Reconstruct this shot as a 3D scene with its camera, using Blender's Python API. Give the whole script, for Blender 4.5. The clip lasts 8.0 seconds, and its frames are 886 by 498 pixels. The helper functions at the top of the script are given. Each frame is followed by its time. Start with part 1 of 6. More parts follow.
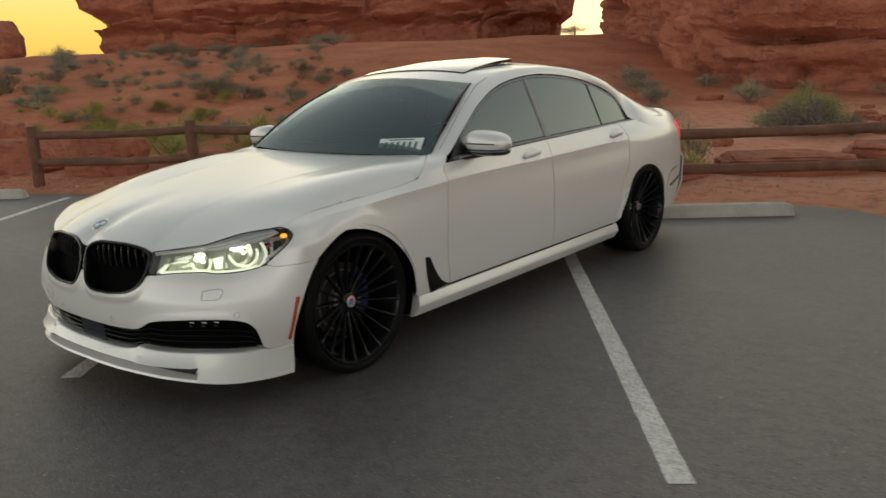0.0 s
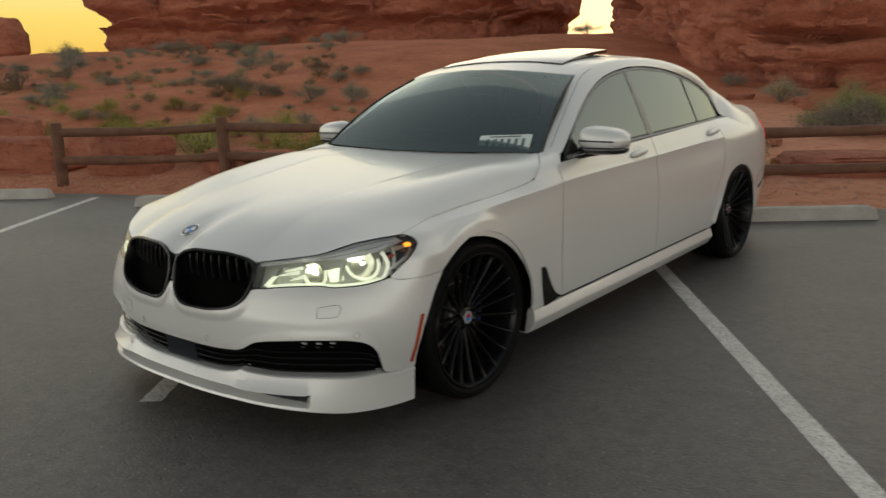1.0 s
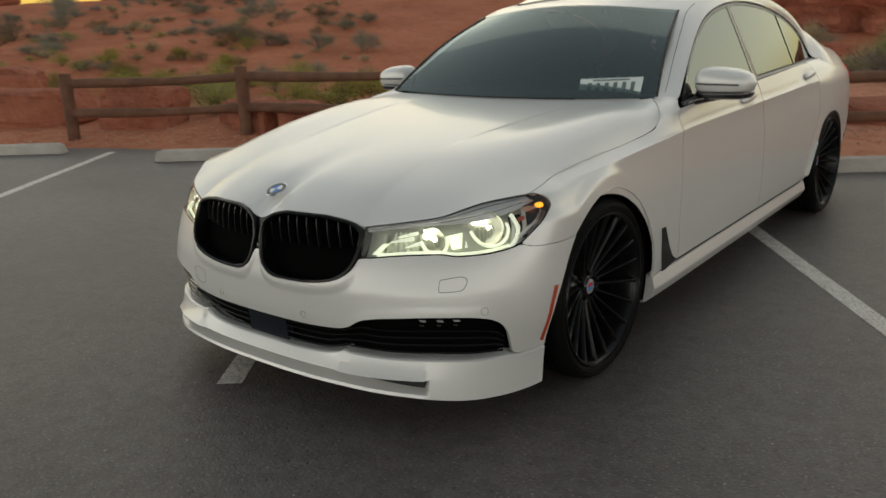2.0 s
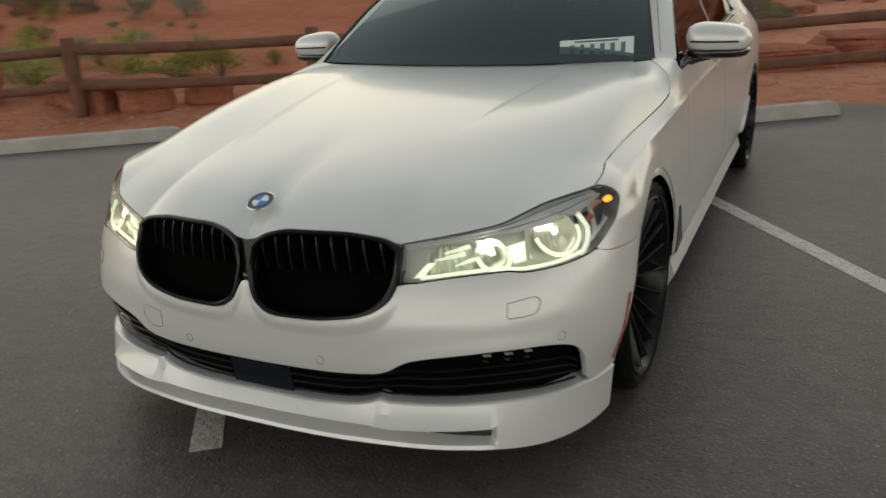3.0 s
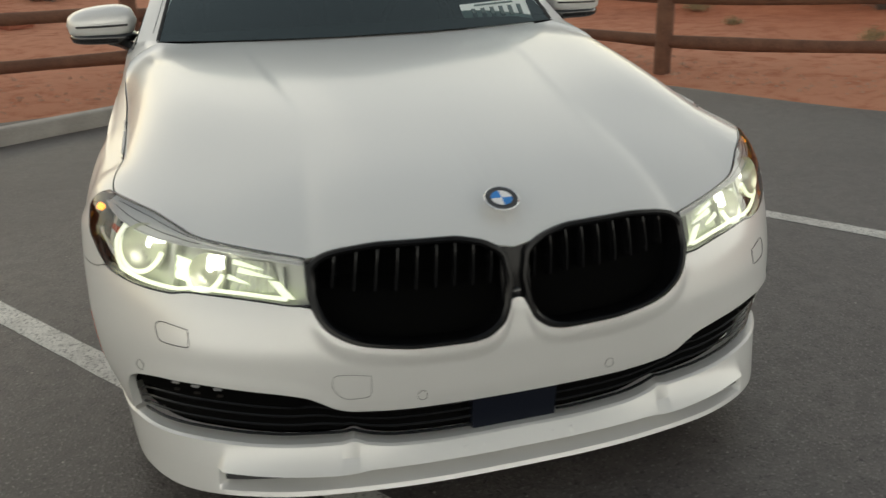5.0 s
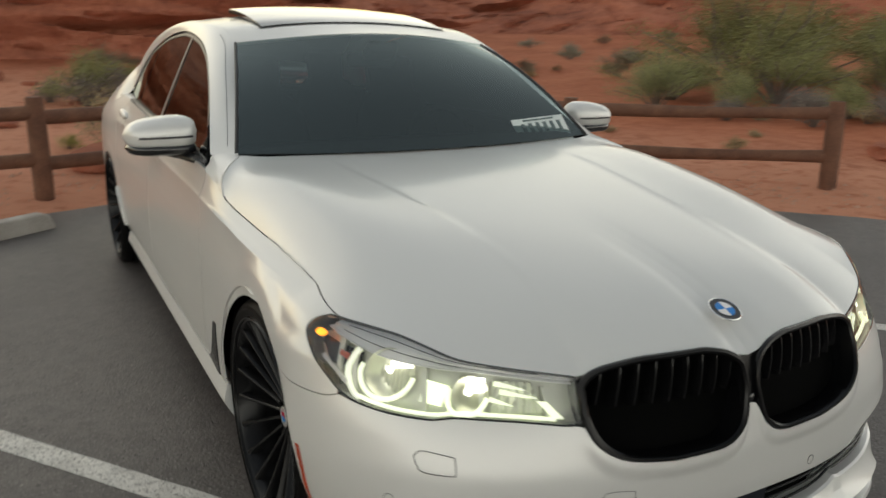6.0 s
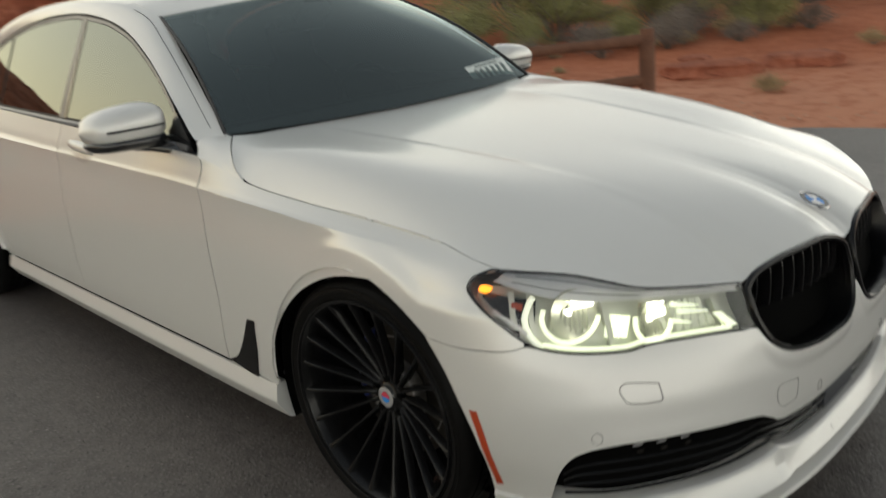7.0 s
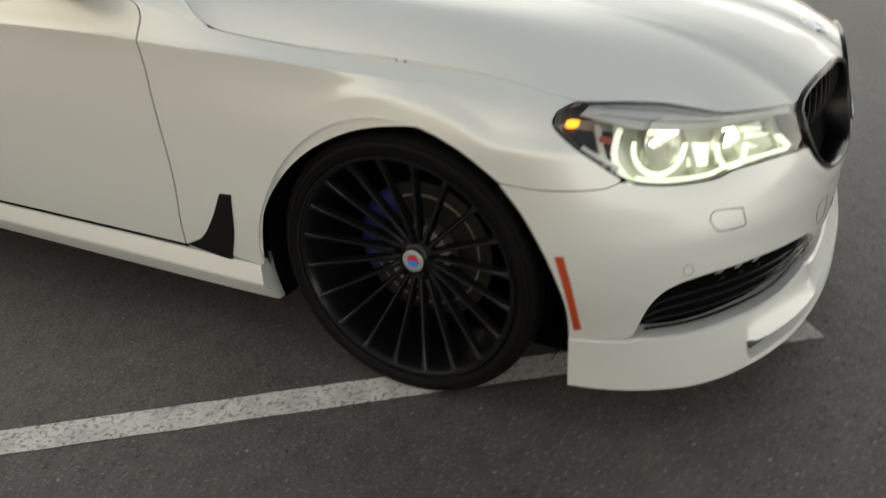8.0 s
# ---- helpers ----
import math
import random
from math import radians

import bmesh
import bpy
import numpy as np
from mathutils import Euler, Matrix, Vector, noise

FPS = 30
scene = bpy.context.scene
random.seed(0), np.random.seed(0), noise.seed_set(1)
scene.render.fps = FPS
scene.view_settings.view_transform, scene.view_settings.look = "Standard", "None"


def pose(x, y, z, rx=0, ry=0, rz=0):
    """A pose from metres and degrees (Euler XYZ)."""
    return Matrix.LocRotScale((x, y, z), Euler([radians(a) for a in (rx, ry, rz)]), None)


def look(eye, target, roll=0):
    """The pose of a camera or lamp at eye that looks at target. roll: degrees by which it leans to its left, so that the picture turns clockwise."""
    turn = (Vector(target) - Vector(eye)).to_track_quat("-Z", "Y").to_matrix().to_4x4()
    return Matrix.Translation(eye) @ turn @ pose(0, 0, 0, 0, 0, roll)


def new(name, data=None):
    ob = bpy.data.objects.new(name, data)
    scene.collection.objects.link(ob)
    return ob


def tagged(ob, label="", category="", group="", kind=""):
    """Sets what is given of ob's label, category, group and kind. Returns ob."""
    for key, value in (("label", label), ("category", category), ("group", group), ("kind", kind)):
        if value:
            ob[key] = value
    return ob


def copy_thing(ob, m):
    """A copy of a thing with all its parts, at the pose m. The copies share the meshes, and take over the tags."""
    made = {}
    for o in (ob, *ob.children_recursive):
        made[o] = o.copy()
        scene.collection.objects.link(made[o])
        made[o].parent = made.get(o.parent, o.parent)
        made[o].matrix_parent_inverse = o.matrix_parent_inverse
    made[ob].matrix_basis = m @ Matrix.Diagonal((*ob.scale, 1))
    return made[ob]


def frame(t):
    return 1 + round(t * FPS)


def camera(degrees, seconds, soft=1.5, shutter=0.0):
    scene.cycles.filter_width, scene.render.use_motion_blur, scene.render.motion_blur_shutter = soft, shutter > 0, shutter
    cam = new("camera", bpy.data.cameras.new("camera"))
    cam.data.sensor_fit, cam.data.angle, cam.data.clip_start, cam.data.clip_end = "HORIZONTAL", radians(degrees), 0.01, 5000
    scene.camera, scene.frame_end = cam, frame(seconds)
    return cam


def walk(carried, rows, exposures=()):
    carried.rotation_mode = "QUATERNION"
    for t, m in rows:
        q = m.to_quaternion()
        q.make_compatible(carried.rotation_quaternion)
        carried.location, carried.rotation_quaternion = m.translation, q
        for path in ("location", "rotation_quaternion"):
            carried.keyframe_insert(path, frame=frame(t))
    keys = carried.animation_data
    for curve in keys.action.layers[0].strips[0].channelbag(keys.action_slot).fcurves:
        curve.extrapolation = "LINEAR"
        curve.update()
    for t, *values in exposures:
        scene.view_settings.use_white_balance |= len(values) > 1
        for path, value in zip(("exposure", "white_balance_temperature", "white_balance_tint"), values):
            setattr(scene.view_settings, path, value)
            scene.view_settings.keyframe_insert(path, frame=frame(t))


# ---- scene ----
cam = camera(57.45, 8.0, shutter=0.5)
PATH = [
    (0, (3.689, -2.712, 1.444), (2.450, -1.201, 1.017), -2.0),
    (0.5, (3.299, -2.727, 1.428), (2.071, -1.205, 1.011), -1.9),
    (1, (2.966, -2.734, 1.410), (1.730, -1.221, 0.983), -1.8),
    (1.5, (2.617, -2.718, 1.384), (1.363, -1.230, 0.922), -1.9),
    (1.7, (2.501, -2.718, 1.355), (1.248, -1.238, 0.866), -1.7),
    (2.8, (1.648, -2.557, 1.385), (0.708, -0.922, 0.720), -4.1),
    (3, (1.445, -2.557, 1.377), (0.602, -0.864, 0.727), -3.4),
    (3.5, (0.931, -2.597, 1.351), (0.383, -0.802, 0.661), -1.1),
    (4, (0.401, -2.621, 1.362), (0.150, -0.765, 0.659), -1.5),
    (4.2, (0.167, -2.592, 1.364), (0.049, -0.723, 0.661), -1.9),
    (5.3, (-0.863, -2.364, 1.387), (-0.261, -0.608, 0.642), -0.5),
    (5.5, (-1.044, -2.285, 1.403), (-0.445, -0.510, 0.702), 0.9),
    (6, (-1.498, -2.100, 1.434), (-0.572, -0.406, 0.912), 0.9),
    (6.5, (-1.851, -1.863, 1.417), (-0.773, -0.261, 0.897), -1.3),
    (7, (-2.136, -1.544, 1.392), (-0.792, -0.196, 0.780), -4.6),
    (7.5, (-2.338, -1.301, 1.353), (-0.858, -0.188, 0.596), -2.1),
    (8, (-2.410, -0.927, 1.288), (-0.842, -0.082, 0.379), -3.0),
]
walk(cam, [(t, look(eye, target, roll)) for t, eye, target, roll in PATH],
     [(0, -0.02, 6500, 10), (1.0, -0.10, 6500, 10), (1.7, -0.07, 6500, 10), (3.5, 0.12, 6500, 10), (5.5, 0.24, 6500, 10), (6.5, 0.16, 6500, 10), (7.5, 0.27, 6500, 10), (8.0, 0.38, 6500, 10)])

# ---- dusk sky: the sun is down behind the rocks, a pale dome with a yellow glow where it set ----
SUNSET = Vector((-0.42, 0.91, 0.0)).normalized()
world = bpy.data.worlds.new("dusk")
scene.world = world
world.use_nodes = True
wn, wl = world.node_tree.nodes, world.node_tree.links


def wmath(op, a, b=None):
    node = wn.new("ShaderNodeMath")
    node.operation = op
    for i, v in enumerate((a, b)):
        if v is None:
            continue
        if isinstance(v, (int, float)):
            node.inputs[i].default_value = v
        else:
            wl.new(v, node.inputs[i])
    return node.outputs[0]


sky = wn.new("ShaderNodeTexSky")
sky.sky_type, sky.sun_disc = "NISHITA", False
sky.sun_elevation, sky.sun_rotation = radians(3), radians(-25)
sky.air_density, sky.dust_density, sky.ozone_density = 1.0, 2.0, 1.0
co, split = wn.new("ShaderNodeTexCoord"), wn.new("ShaderNodeSeparateXYZ")
wl.new(co.outputs["Generated"], split.inputs[0])
up = wmath("MAXIMUM", split.outputs[2], 0.0)
dome = wn.new("ShaderNodeValToRGB")
wl.new(up, dome.inputs[0])
dome.color_ramp.elements[0].color = (2.45, 2.38, 2.08, 1)
dome.color_ramp.elements[1].color = (0.24, 0.27, 0.29, 1)
mid = dome.color_ramp.elements.new(0.22)
mid.color = (1.52, 1.52, 1.38, 1)
mid = dome.color_ramp.elements.new(0.5)
mid.color = (0.35, 0.37, 0.38, 1)
towards = wmath("ADD", wmath("MULTIPLY", split.outputs[0], SUNSET[0]), wmath("MULTIPLY", split.outputs[1], SUNSET[1]))
near = wmath("POWER", wmath("MAXIMUM", towards, 0.0), 0.7)
low = wmath("POWER", wmath("SUBTRACT", 1.0, up), 1.7)
glow_ramp = wn.new("ShaderNodeValToRGB")
wl.new(up, glow_ramp.inputs[0])
glow_ramp.color_ramp.elements[0].color = (0.92, 0.50, 0.08, 1)
glow_ramp.color_ramp.elements[1].color = (0.80, 0.79, 0.70, 1)
glow_ramp.color_ramp.elements[1].position = 0.40
mid = glow_ramp.color_ramp.elements.new(0.07)
mid.color = (1.0, 0.74, 0.17, 1)
mid = glow_ramp.color_ramp.elements.new(0.105)
mid.color = (1.02, 0.82, 0.30, 1)
mid = glow_ramp.color_ramp.elements.new(0.17)
mid.color = (1.35, 1.22, 0.80, 1)
mixed = wn.new("ShaderNodeMix")
mixed.data_type = "RGBA"
wl.new(wmath("MINIMUM", wmath("MULTIPLY", wmath("MULTIPLY", near, low), 1.45), 1.0), mixed.inputs["Factor"])
# the half of the sky away from the sunset is darker
side = wn.new("ShaderNodeVectorMath")
side.operation = "SCALE"
wl.new(dome.outputs[0], side.inputs[0])
reach = wn.new("ShaderNodeMapRange")
wl.new(up, reach.inputs[0])
for i, v in enumerate((0.0, 0.5, 0.0, 0.62)):
    reach.inputs[1 + i].default_value = v
wl.new(wmath("ADD", wmath("MULTIPLY", towards, reach.outputs[0]), 1.0), side.inputs["Scale"])
wl.new(side.outputs[0], mixed.inputs["A"])
# right over the sunset the glow is paler
pale = wn.new("ShaderNodeMix")
pale.data_type = "RGBA"
centre = wn.new("ShaderNodeMapRange")
wl.new(towards, centre.inputs[0])
for i, v in enumerate((0.90, 1.0, 0.0, 0.7)):
    centre.inputs[1 + i].default_value = v
wl.new(centre.outputs[0], pale.inputs["Factor"])
wl.new(glow_ramp.outputs[0], pale.inputs["A"])
pale.inputs["B"].default_value = (1.5, 1.36, 0.92, 1)
wl.new(pale.outputs["Result"], mixed.inputs["B"])
added = wn.new("ShaderNodeMix")
added.data_type, added.blend_type = "RGBA", "ADD"
added.inputs["Factor"].default_value = 0.02
wl.new(mixed.outputs["Result"], added.inputs["A"])
wl.new(sky.outputs[0], added.inputs["B"])
wl.new(added.outputs["Result"], wn["Background"].inputs[0])
wn["Background"].inputs[1].default_value = 1.0

sun = new("sun", bpy.data.lights.new("sun", "SUN"))
sun.data.energy, sun.data.angle, sun.data.color = 0.22, radians(60), (1.0, 0.92, 0.74)
sun.matrix_world = look((-3.8, 8.2, 4.6), (0, 0, 0))

# ---- materials ----
def surface(name, base, rough=0.5, metal=0.0, vary=0.0, scale=8.0, fine=60.0, bump=0.0, coat=0.0, coat_rough=0.05, alt=None, spec=0.5):
    """A material whose colour wanders between base and alt at two scales, with fine relief."""
    m = bpy.data.materials.new(name)
    m.use_nodes = True
    n, l = m.node_tree.nodes, m.node_tree.links
    b = n["Principled BSDF"]
    b.inputs["Base Color"].default_value = (*base, 1)
    b.inputs["Roughness"].default_value, b.inputs["Metallic"].default_value = rough, metal
    b.inputs["Coat Weight"].default_value, b.inputs["Coat Roughness"].default_value = coat, coat_rough
    b.inputs["Specular IOR Level"].default_value = spec
    if vary or bump:
        co = n.new("ShaderNodeTexCoord")
        big, small = n.new("ShaderNodeTexNoise"), n.new("ShaderNodeTexNoise")
        for node, size in ((big, scale), (small, fine)):
            node.inputs["Scale"].default_value, node.inputs["Detail"].default_value = size, 5
            l.new(co.outputs["Object"], node.inputs["Vector"])
        mixed = n.new("ShaderNodeMath")
        mixed.operation = "MULTIPLY_ADD"
        mixed.inputs[1].default_value = 0.6
        l.new(big.outputs[0], mixed.inputs[0])
        half = n.new("ShaderNodeMath")
        half.operation = "MULTIPLY"
        half.inputs[1].default_value = 0.4
        l.new(small.outputs[0], half.inputs[0])
        l.new(half.outputs[0], mixed.inputs[2])
        ramp = n.new("ShaderNodeValToRGB")
        lo = alt or tuple(c * (1 - vary) for c in base)
        hi = base if alt else tuple(min(1, c * (1 + vary)) for c in base)
        ramp.color_ramp.elements[0].position, ramp.color_ramp.elements[1].position = 0.36, 0.64
        ramp.color_ramp.elements[0].color, ramp.color_ramp.elements[1].color = (*lo, 1), (*hi, 1)
        l.new(mixed.outputs[0], ramp.inputs[0])
        l.new(ramp.outputs[0], b.inputs["Base Color"])
        if bump:
            bp = n.new("ShaderNodeBump")
            bp.inputs["Strength"].default_value, bp.inputs["Distance"].default_value = 0.8, bump
            l.new(mixed.outputs[0], bp.inputs["Height"])
            l.new(bp.outputs[0], b.inputs["Normal"])
    return m


def glow(name, colour, strength):
    m = bpy.data.materials.new(name)
    m.use_nodes = True
    b = m.node_tree.nodes["Principled BSDF"]
    b.inputs["Base Color"].default_value = (*colour, 1)
    b.inputs["Emission Color"].default_value = (*colour, 1)
    b.inputs["Emission Strength"].default_value = strength
    return m


def glass(name, tint, clear, rough=0.0, ior=1.52, gleam=(1, 1, 1)):
    """Tinted glass: a mirror coat over a clear, coloured pane."""
    m = bpy.data.materials.new(name)
    m.use_nodes = True
    n, l = m.node_tree.nodes, m.node_tree.links
    n.remove(n["Principled BSDF"])
    see, shine, mix, fr = n.new("ShaderNodeBsdfTransparent"), n.new("ShaderNodeBsdfGlossy"), n.new("ShaderNodeMixShader"), n.new("ShaderNodeFresnel")
    see.inputs[0].default_value = (*[c * clear for c in tint], 1)
    shine.inputs["Roughness"].default_value = rough
    shine.inputs["Color"].default_value = (*[0.55 + 0.45 * c for c in gleam], 1)
    fr.inputs["IOR"].default_value = ior
    l.new(fr.outputs[0], mix.inputs[0])
    l.new(see.outputs[0], mix.inputs[1])
    l.new(shine.outputs[0], mix.inputs[2])
    l.new(mix.outputs[0], n["Material Output"].inputs[0])
    return m


PAINT = surface("pearl_white_paint", (0.70, 0.693, 0.672), rough=0.36, metal=0.25, vary=0.02, scale=900, fine=2600, coat=0.62, coat_rough=0.09)
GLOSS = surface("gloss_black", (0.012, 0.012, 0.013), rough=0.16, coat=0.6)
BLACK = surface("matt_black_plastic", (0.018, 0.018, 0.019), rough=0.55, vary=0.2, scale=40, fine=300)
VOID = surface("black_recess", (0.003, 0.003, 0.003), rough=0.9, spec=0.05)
RUBBER = surface("tyre_rubber", (0.006, 0.0058, 0.0057), spec=0.08, rough=0.45, vary=0.25, scale=12, fine=160, bump=0.0006)
RIM = surface("satin_black_alloy", (0.006, 0.006, 0.0065), rough=0.24, spec=0.26)
STEEL = surface("brake_steel", (0.06, 0.055, 0.05), rough=0.42, metal=1.0, vary=0.15, scale=20, fine=200)
HUB = surface("hub_steel", (0.30, 0.29, 0.28), rough=0.4, metal=0.8, vary=0.3, scale=60, fine=300)
CHROME = surface("chrome", (0.8, 0.8, 0.8), rough=0.08, metal=1.0)
BOWL = surface("lamp_reflector", (0.62, 0.63, 0.56), rough=0.40, metal=0.35)
DIM = surface("lamp_bowl", (0.60, 0.61, 0.52), rough=0.3, metal=0.7)
FRAME = surface("grille_frame_black", (0.004, 0.004, 0.0045), rough=0.22, spec=0.25)
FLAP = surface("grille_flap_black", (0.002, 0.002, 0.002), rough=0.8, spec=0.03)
FOG = surface("fog_lamp_silver", (0.80, 0.81, 0.82), rough=0.22, metal=0.95)
BROW = surface("brow_silver", (0.76, 0.76, 0.76), rough=0.45, metal=0.2)
SATIN = surface("satin_silver", (0.55, 0.55, 0.56), rough=0.35, metal=0.7)
PANEL = surface("sunroof_glass", (0.012, 0.014, 0.013), rough=0.06, coat=1.0, coat_rough=0.03, spec=1.0)
TRIM = surface("dark_satin_trim", (0.17, 0.17, 0.175), rough=0.36, metal=0.6)
BLUE = surface("blue_caliper_paint", (0.006, 0.016, 0.12), rough=0.32, coat=0.3)
AMBER = surface("amber_reflector", (0.42, 0.055, 0.015), rough=0.2, coat=0.8)
RADAR = surface("radar_cover", (0.005, 0.007, 0.014), rough=0.35, spec=0.25)
WHITE = surface("white_enamel", (0.8, 0.8, 0.8), rough=0.25)
SKYBLUE = surface("blue_enamel", (0.03, 0.22, 0.62), rough=0.2)
REDEN = surface("red_enamel", (0.5, 0.03, 0.06), rough=0.2)
SCREEN = glass("tinted_windscreen", (0.72, 0.90, 0.89), 0.55, ior=2.02, gleam=(0.70, 1.0, 0.97))
TINT = glass("dark_side_glass", (0.5, 0.6, 0.55), 0.035, ior=1.98, gleam=(0.80, 1.0, 0.95))
LENS = glass("clear_lens", (1, 1, 1), 0.97)
MIRROR = surface("mirror_glass", (0.9, 0.9, 0.9), rough=0.02, metal=1.0)
LAMP = glow("headlamp_light", (1.0, 0.99, 0.86), 3.6)
RING = glow("daytime_ring", (0.94, 1.0, 0.74), 0.78)
# lamplight on the reflectors, added as glow; the ribbed ring shares it
HAZE = glow("pale_lamp_glow", (0.95, 1.0, 0.80), 0.55)
BLINK = glow("amber_light", (1.0, 0.36, 0.02), 1.7)
TAIL = glow("tail_light", (0.8, 0.02, 0.03), 0.55)
CABIN = surface("dark_cabin_leather", (0.006, 0.0065, 0.0065), spec=0.03, rough=0.7, vary=0.2, scale=12, fine=120)
INK = surface("plate_ink", (0.11, 0.15, 0.15), rough=0.5)
PLATE = surface("plate_enamel", (0.64, 0.69, 0.67), rough=0.4)


def gritty(name, base, dark, stone, worn=None):
    """Asphalt or paint on it: stains, a dense grit of small stones, and bare patches of another colour."""
    m = bpy.data.materials.new(name)
    m.use_nodes = True
    n, l = m.node_tree.nodes, m.node_tree.links
    b = n["Principled BSDF"]
    co = n.new("ShaderNodeTexCoord")

    def noise_at(size, detail=4.0, kind="ShaderNodeTexNoise"):
        node = n.new(kind)
        node.inputs["Scale"].default_value = size
        if kind == "ShaderNodeTexNoise":
            node.inputs["Detail"].default_value = detail
        l.new(co.outputs["Object"], node.inputs["Vector"])
        return node.outputs[0]

    def ramp(source, lo, hi, a, c):
        node = n.new("ShaderNodeValToRGB")
        node.color_ramp.elements[0].position, node.color_ramp.elements[1].position = lo, hi
        node.color_ramp.elements[0].color, node.color_ramp.elements[1].color = (*a, 1), (*c, 1)
        l.new(source, node.inputs[0])
        return node.outputs[0]

    def blend(f, a, c):
        node = n.new("ShaderNodeMix")
        node.data_type = "RGBA"
        l.new(f, node.inputs["Factor"])
        for key, v in (("A", a), ("B", c)):
            if isinstance(v, tuple):
                node.inputs[key].default_value = (*v, 1)
            else:
                l.new(v, node.inputs[key])
        return node.outputs["Result"]
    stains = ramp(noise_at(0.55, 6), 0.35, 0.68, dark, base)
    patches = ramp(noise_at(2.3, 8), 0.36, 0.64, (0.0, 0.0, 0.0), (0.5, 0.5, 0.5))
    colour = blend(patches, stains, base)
    grit = noise_at(95.0, 2)
    colour = blend(ramp(noise_at(13.0, 9), 0.38, 0.58, (0.42, 0.42, 0.42), (0, 0, 0)), colour, tuple(c * 0.62 for c in dark))
    colour = blend(ramp(grit, 0.58, 0.72, (0, 0, 0), (1, 1, 1)), colour, stone)
    colour = blend(ramp(noise_at(60.0, 3), 0.30, 0.45, (0.65, 0.65, 0.65), (0, 0, 0)), colour, tuple(c * 0.45 for c in dark))
    # shallow pits in drifts, their shade painted in, and single pale stones
    drift = ramp(noise_at(0.5, 4), 0.44, 0.58, (0.0, 0.0, 0.0), (1, 1, 1))
    pits = ramp(noise_at(34.0, 4), 0.62, 0.70, (0, 0, 0), (0.8, 0.8, 0.8))
    both_masks = n.new("ShaderNodeMix")
    both_masks.data_type, both_masks.blend_type = "RGBA", "MULTIPLY"
    both_masks.inputs["Factor"].default_value = 1.0
    l.new(pits, both_masks.inputs["A"])
    l.new(drift, both_masks.inputs["B"])
    pit = both_masks.outputs["Result"]
    if not worn:
        colour = blend(pit, colour, tuple(c * 0.35 for c in dark))
        colour = blend(ramp(noise_at(11.0, kind="ShaderNodeTexVoronoi"), 0.035, 0.06, (0.7, 0.7, 0.7), (0, 0, 0)), colour, (0.40, 0.37, 0.34))
    if worn:
        colour = blend(ramp(noise_at(75.0, 5), 0.56, 0.62, (0, 0, 0), (0.75, 0.75, 0.75)), colour, worn)
    l.new(colour, b.inputs["Base Color"])
    b.inputs["Roughness"].default_value = 0.50
    b.inputs["Specular IOR Level"].default_value = 0.5
    bp = n.new("ShaderNodeBump")
    bp.inputs["Strength"].default_value, bp.inputs["Distance"].default_value = 0.7, 0.004
    l.new(grit, bp.inputs["Height"])
    coarse = n.new("ShaderNodeBump")
    coarse.inputs["Strength"].default_value, coarse.inputs["Distance"].default_value = 0.5, 0.004
    l.new(noise_at(30.0, 3), coarse.inputs["Height"])
    l.new(coarse.outputs[0], bp.inputs["Normal"])
    deep = n.new("ShaderNodeBump")
    deep.inputs["Strength"].default_value, deep.inputs["Distance"].default_value = 0.8, 0.003
    deep.invert = True
    l.new(pit, deep.inputs["Height"])
    l.new(bp.outputs[0], deep.inputs["Normal"])
    l.new(deep.outputs[0], b.inputs["Normal"])
    return m


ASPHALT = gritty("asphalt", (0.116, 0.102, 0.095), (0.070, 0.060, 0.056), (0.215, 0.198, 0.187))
LINE = gritty("worn_line_paint", (0.74, 0.72, 0.67), (0.57, 0.54, 0.50), (0.70, 0.68, 0.64), worn=(0.20, 0.185, 0.17))
CONCRETE = surface("concrete", (0.52, 0.49, 0.44), rough=0.85, alt=(0.38, 0.34, 0.3), scale=5, fine=90, bump=0.003)


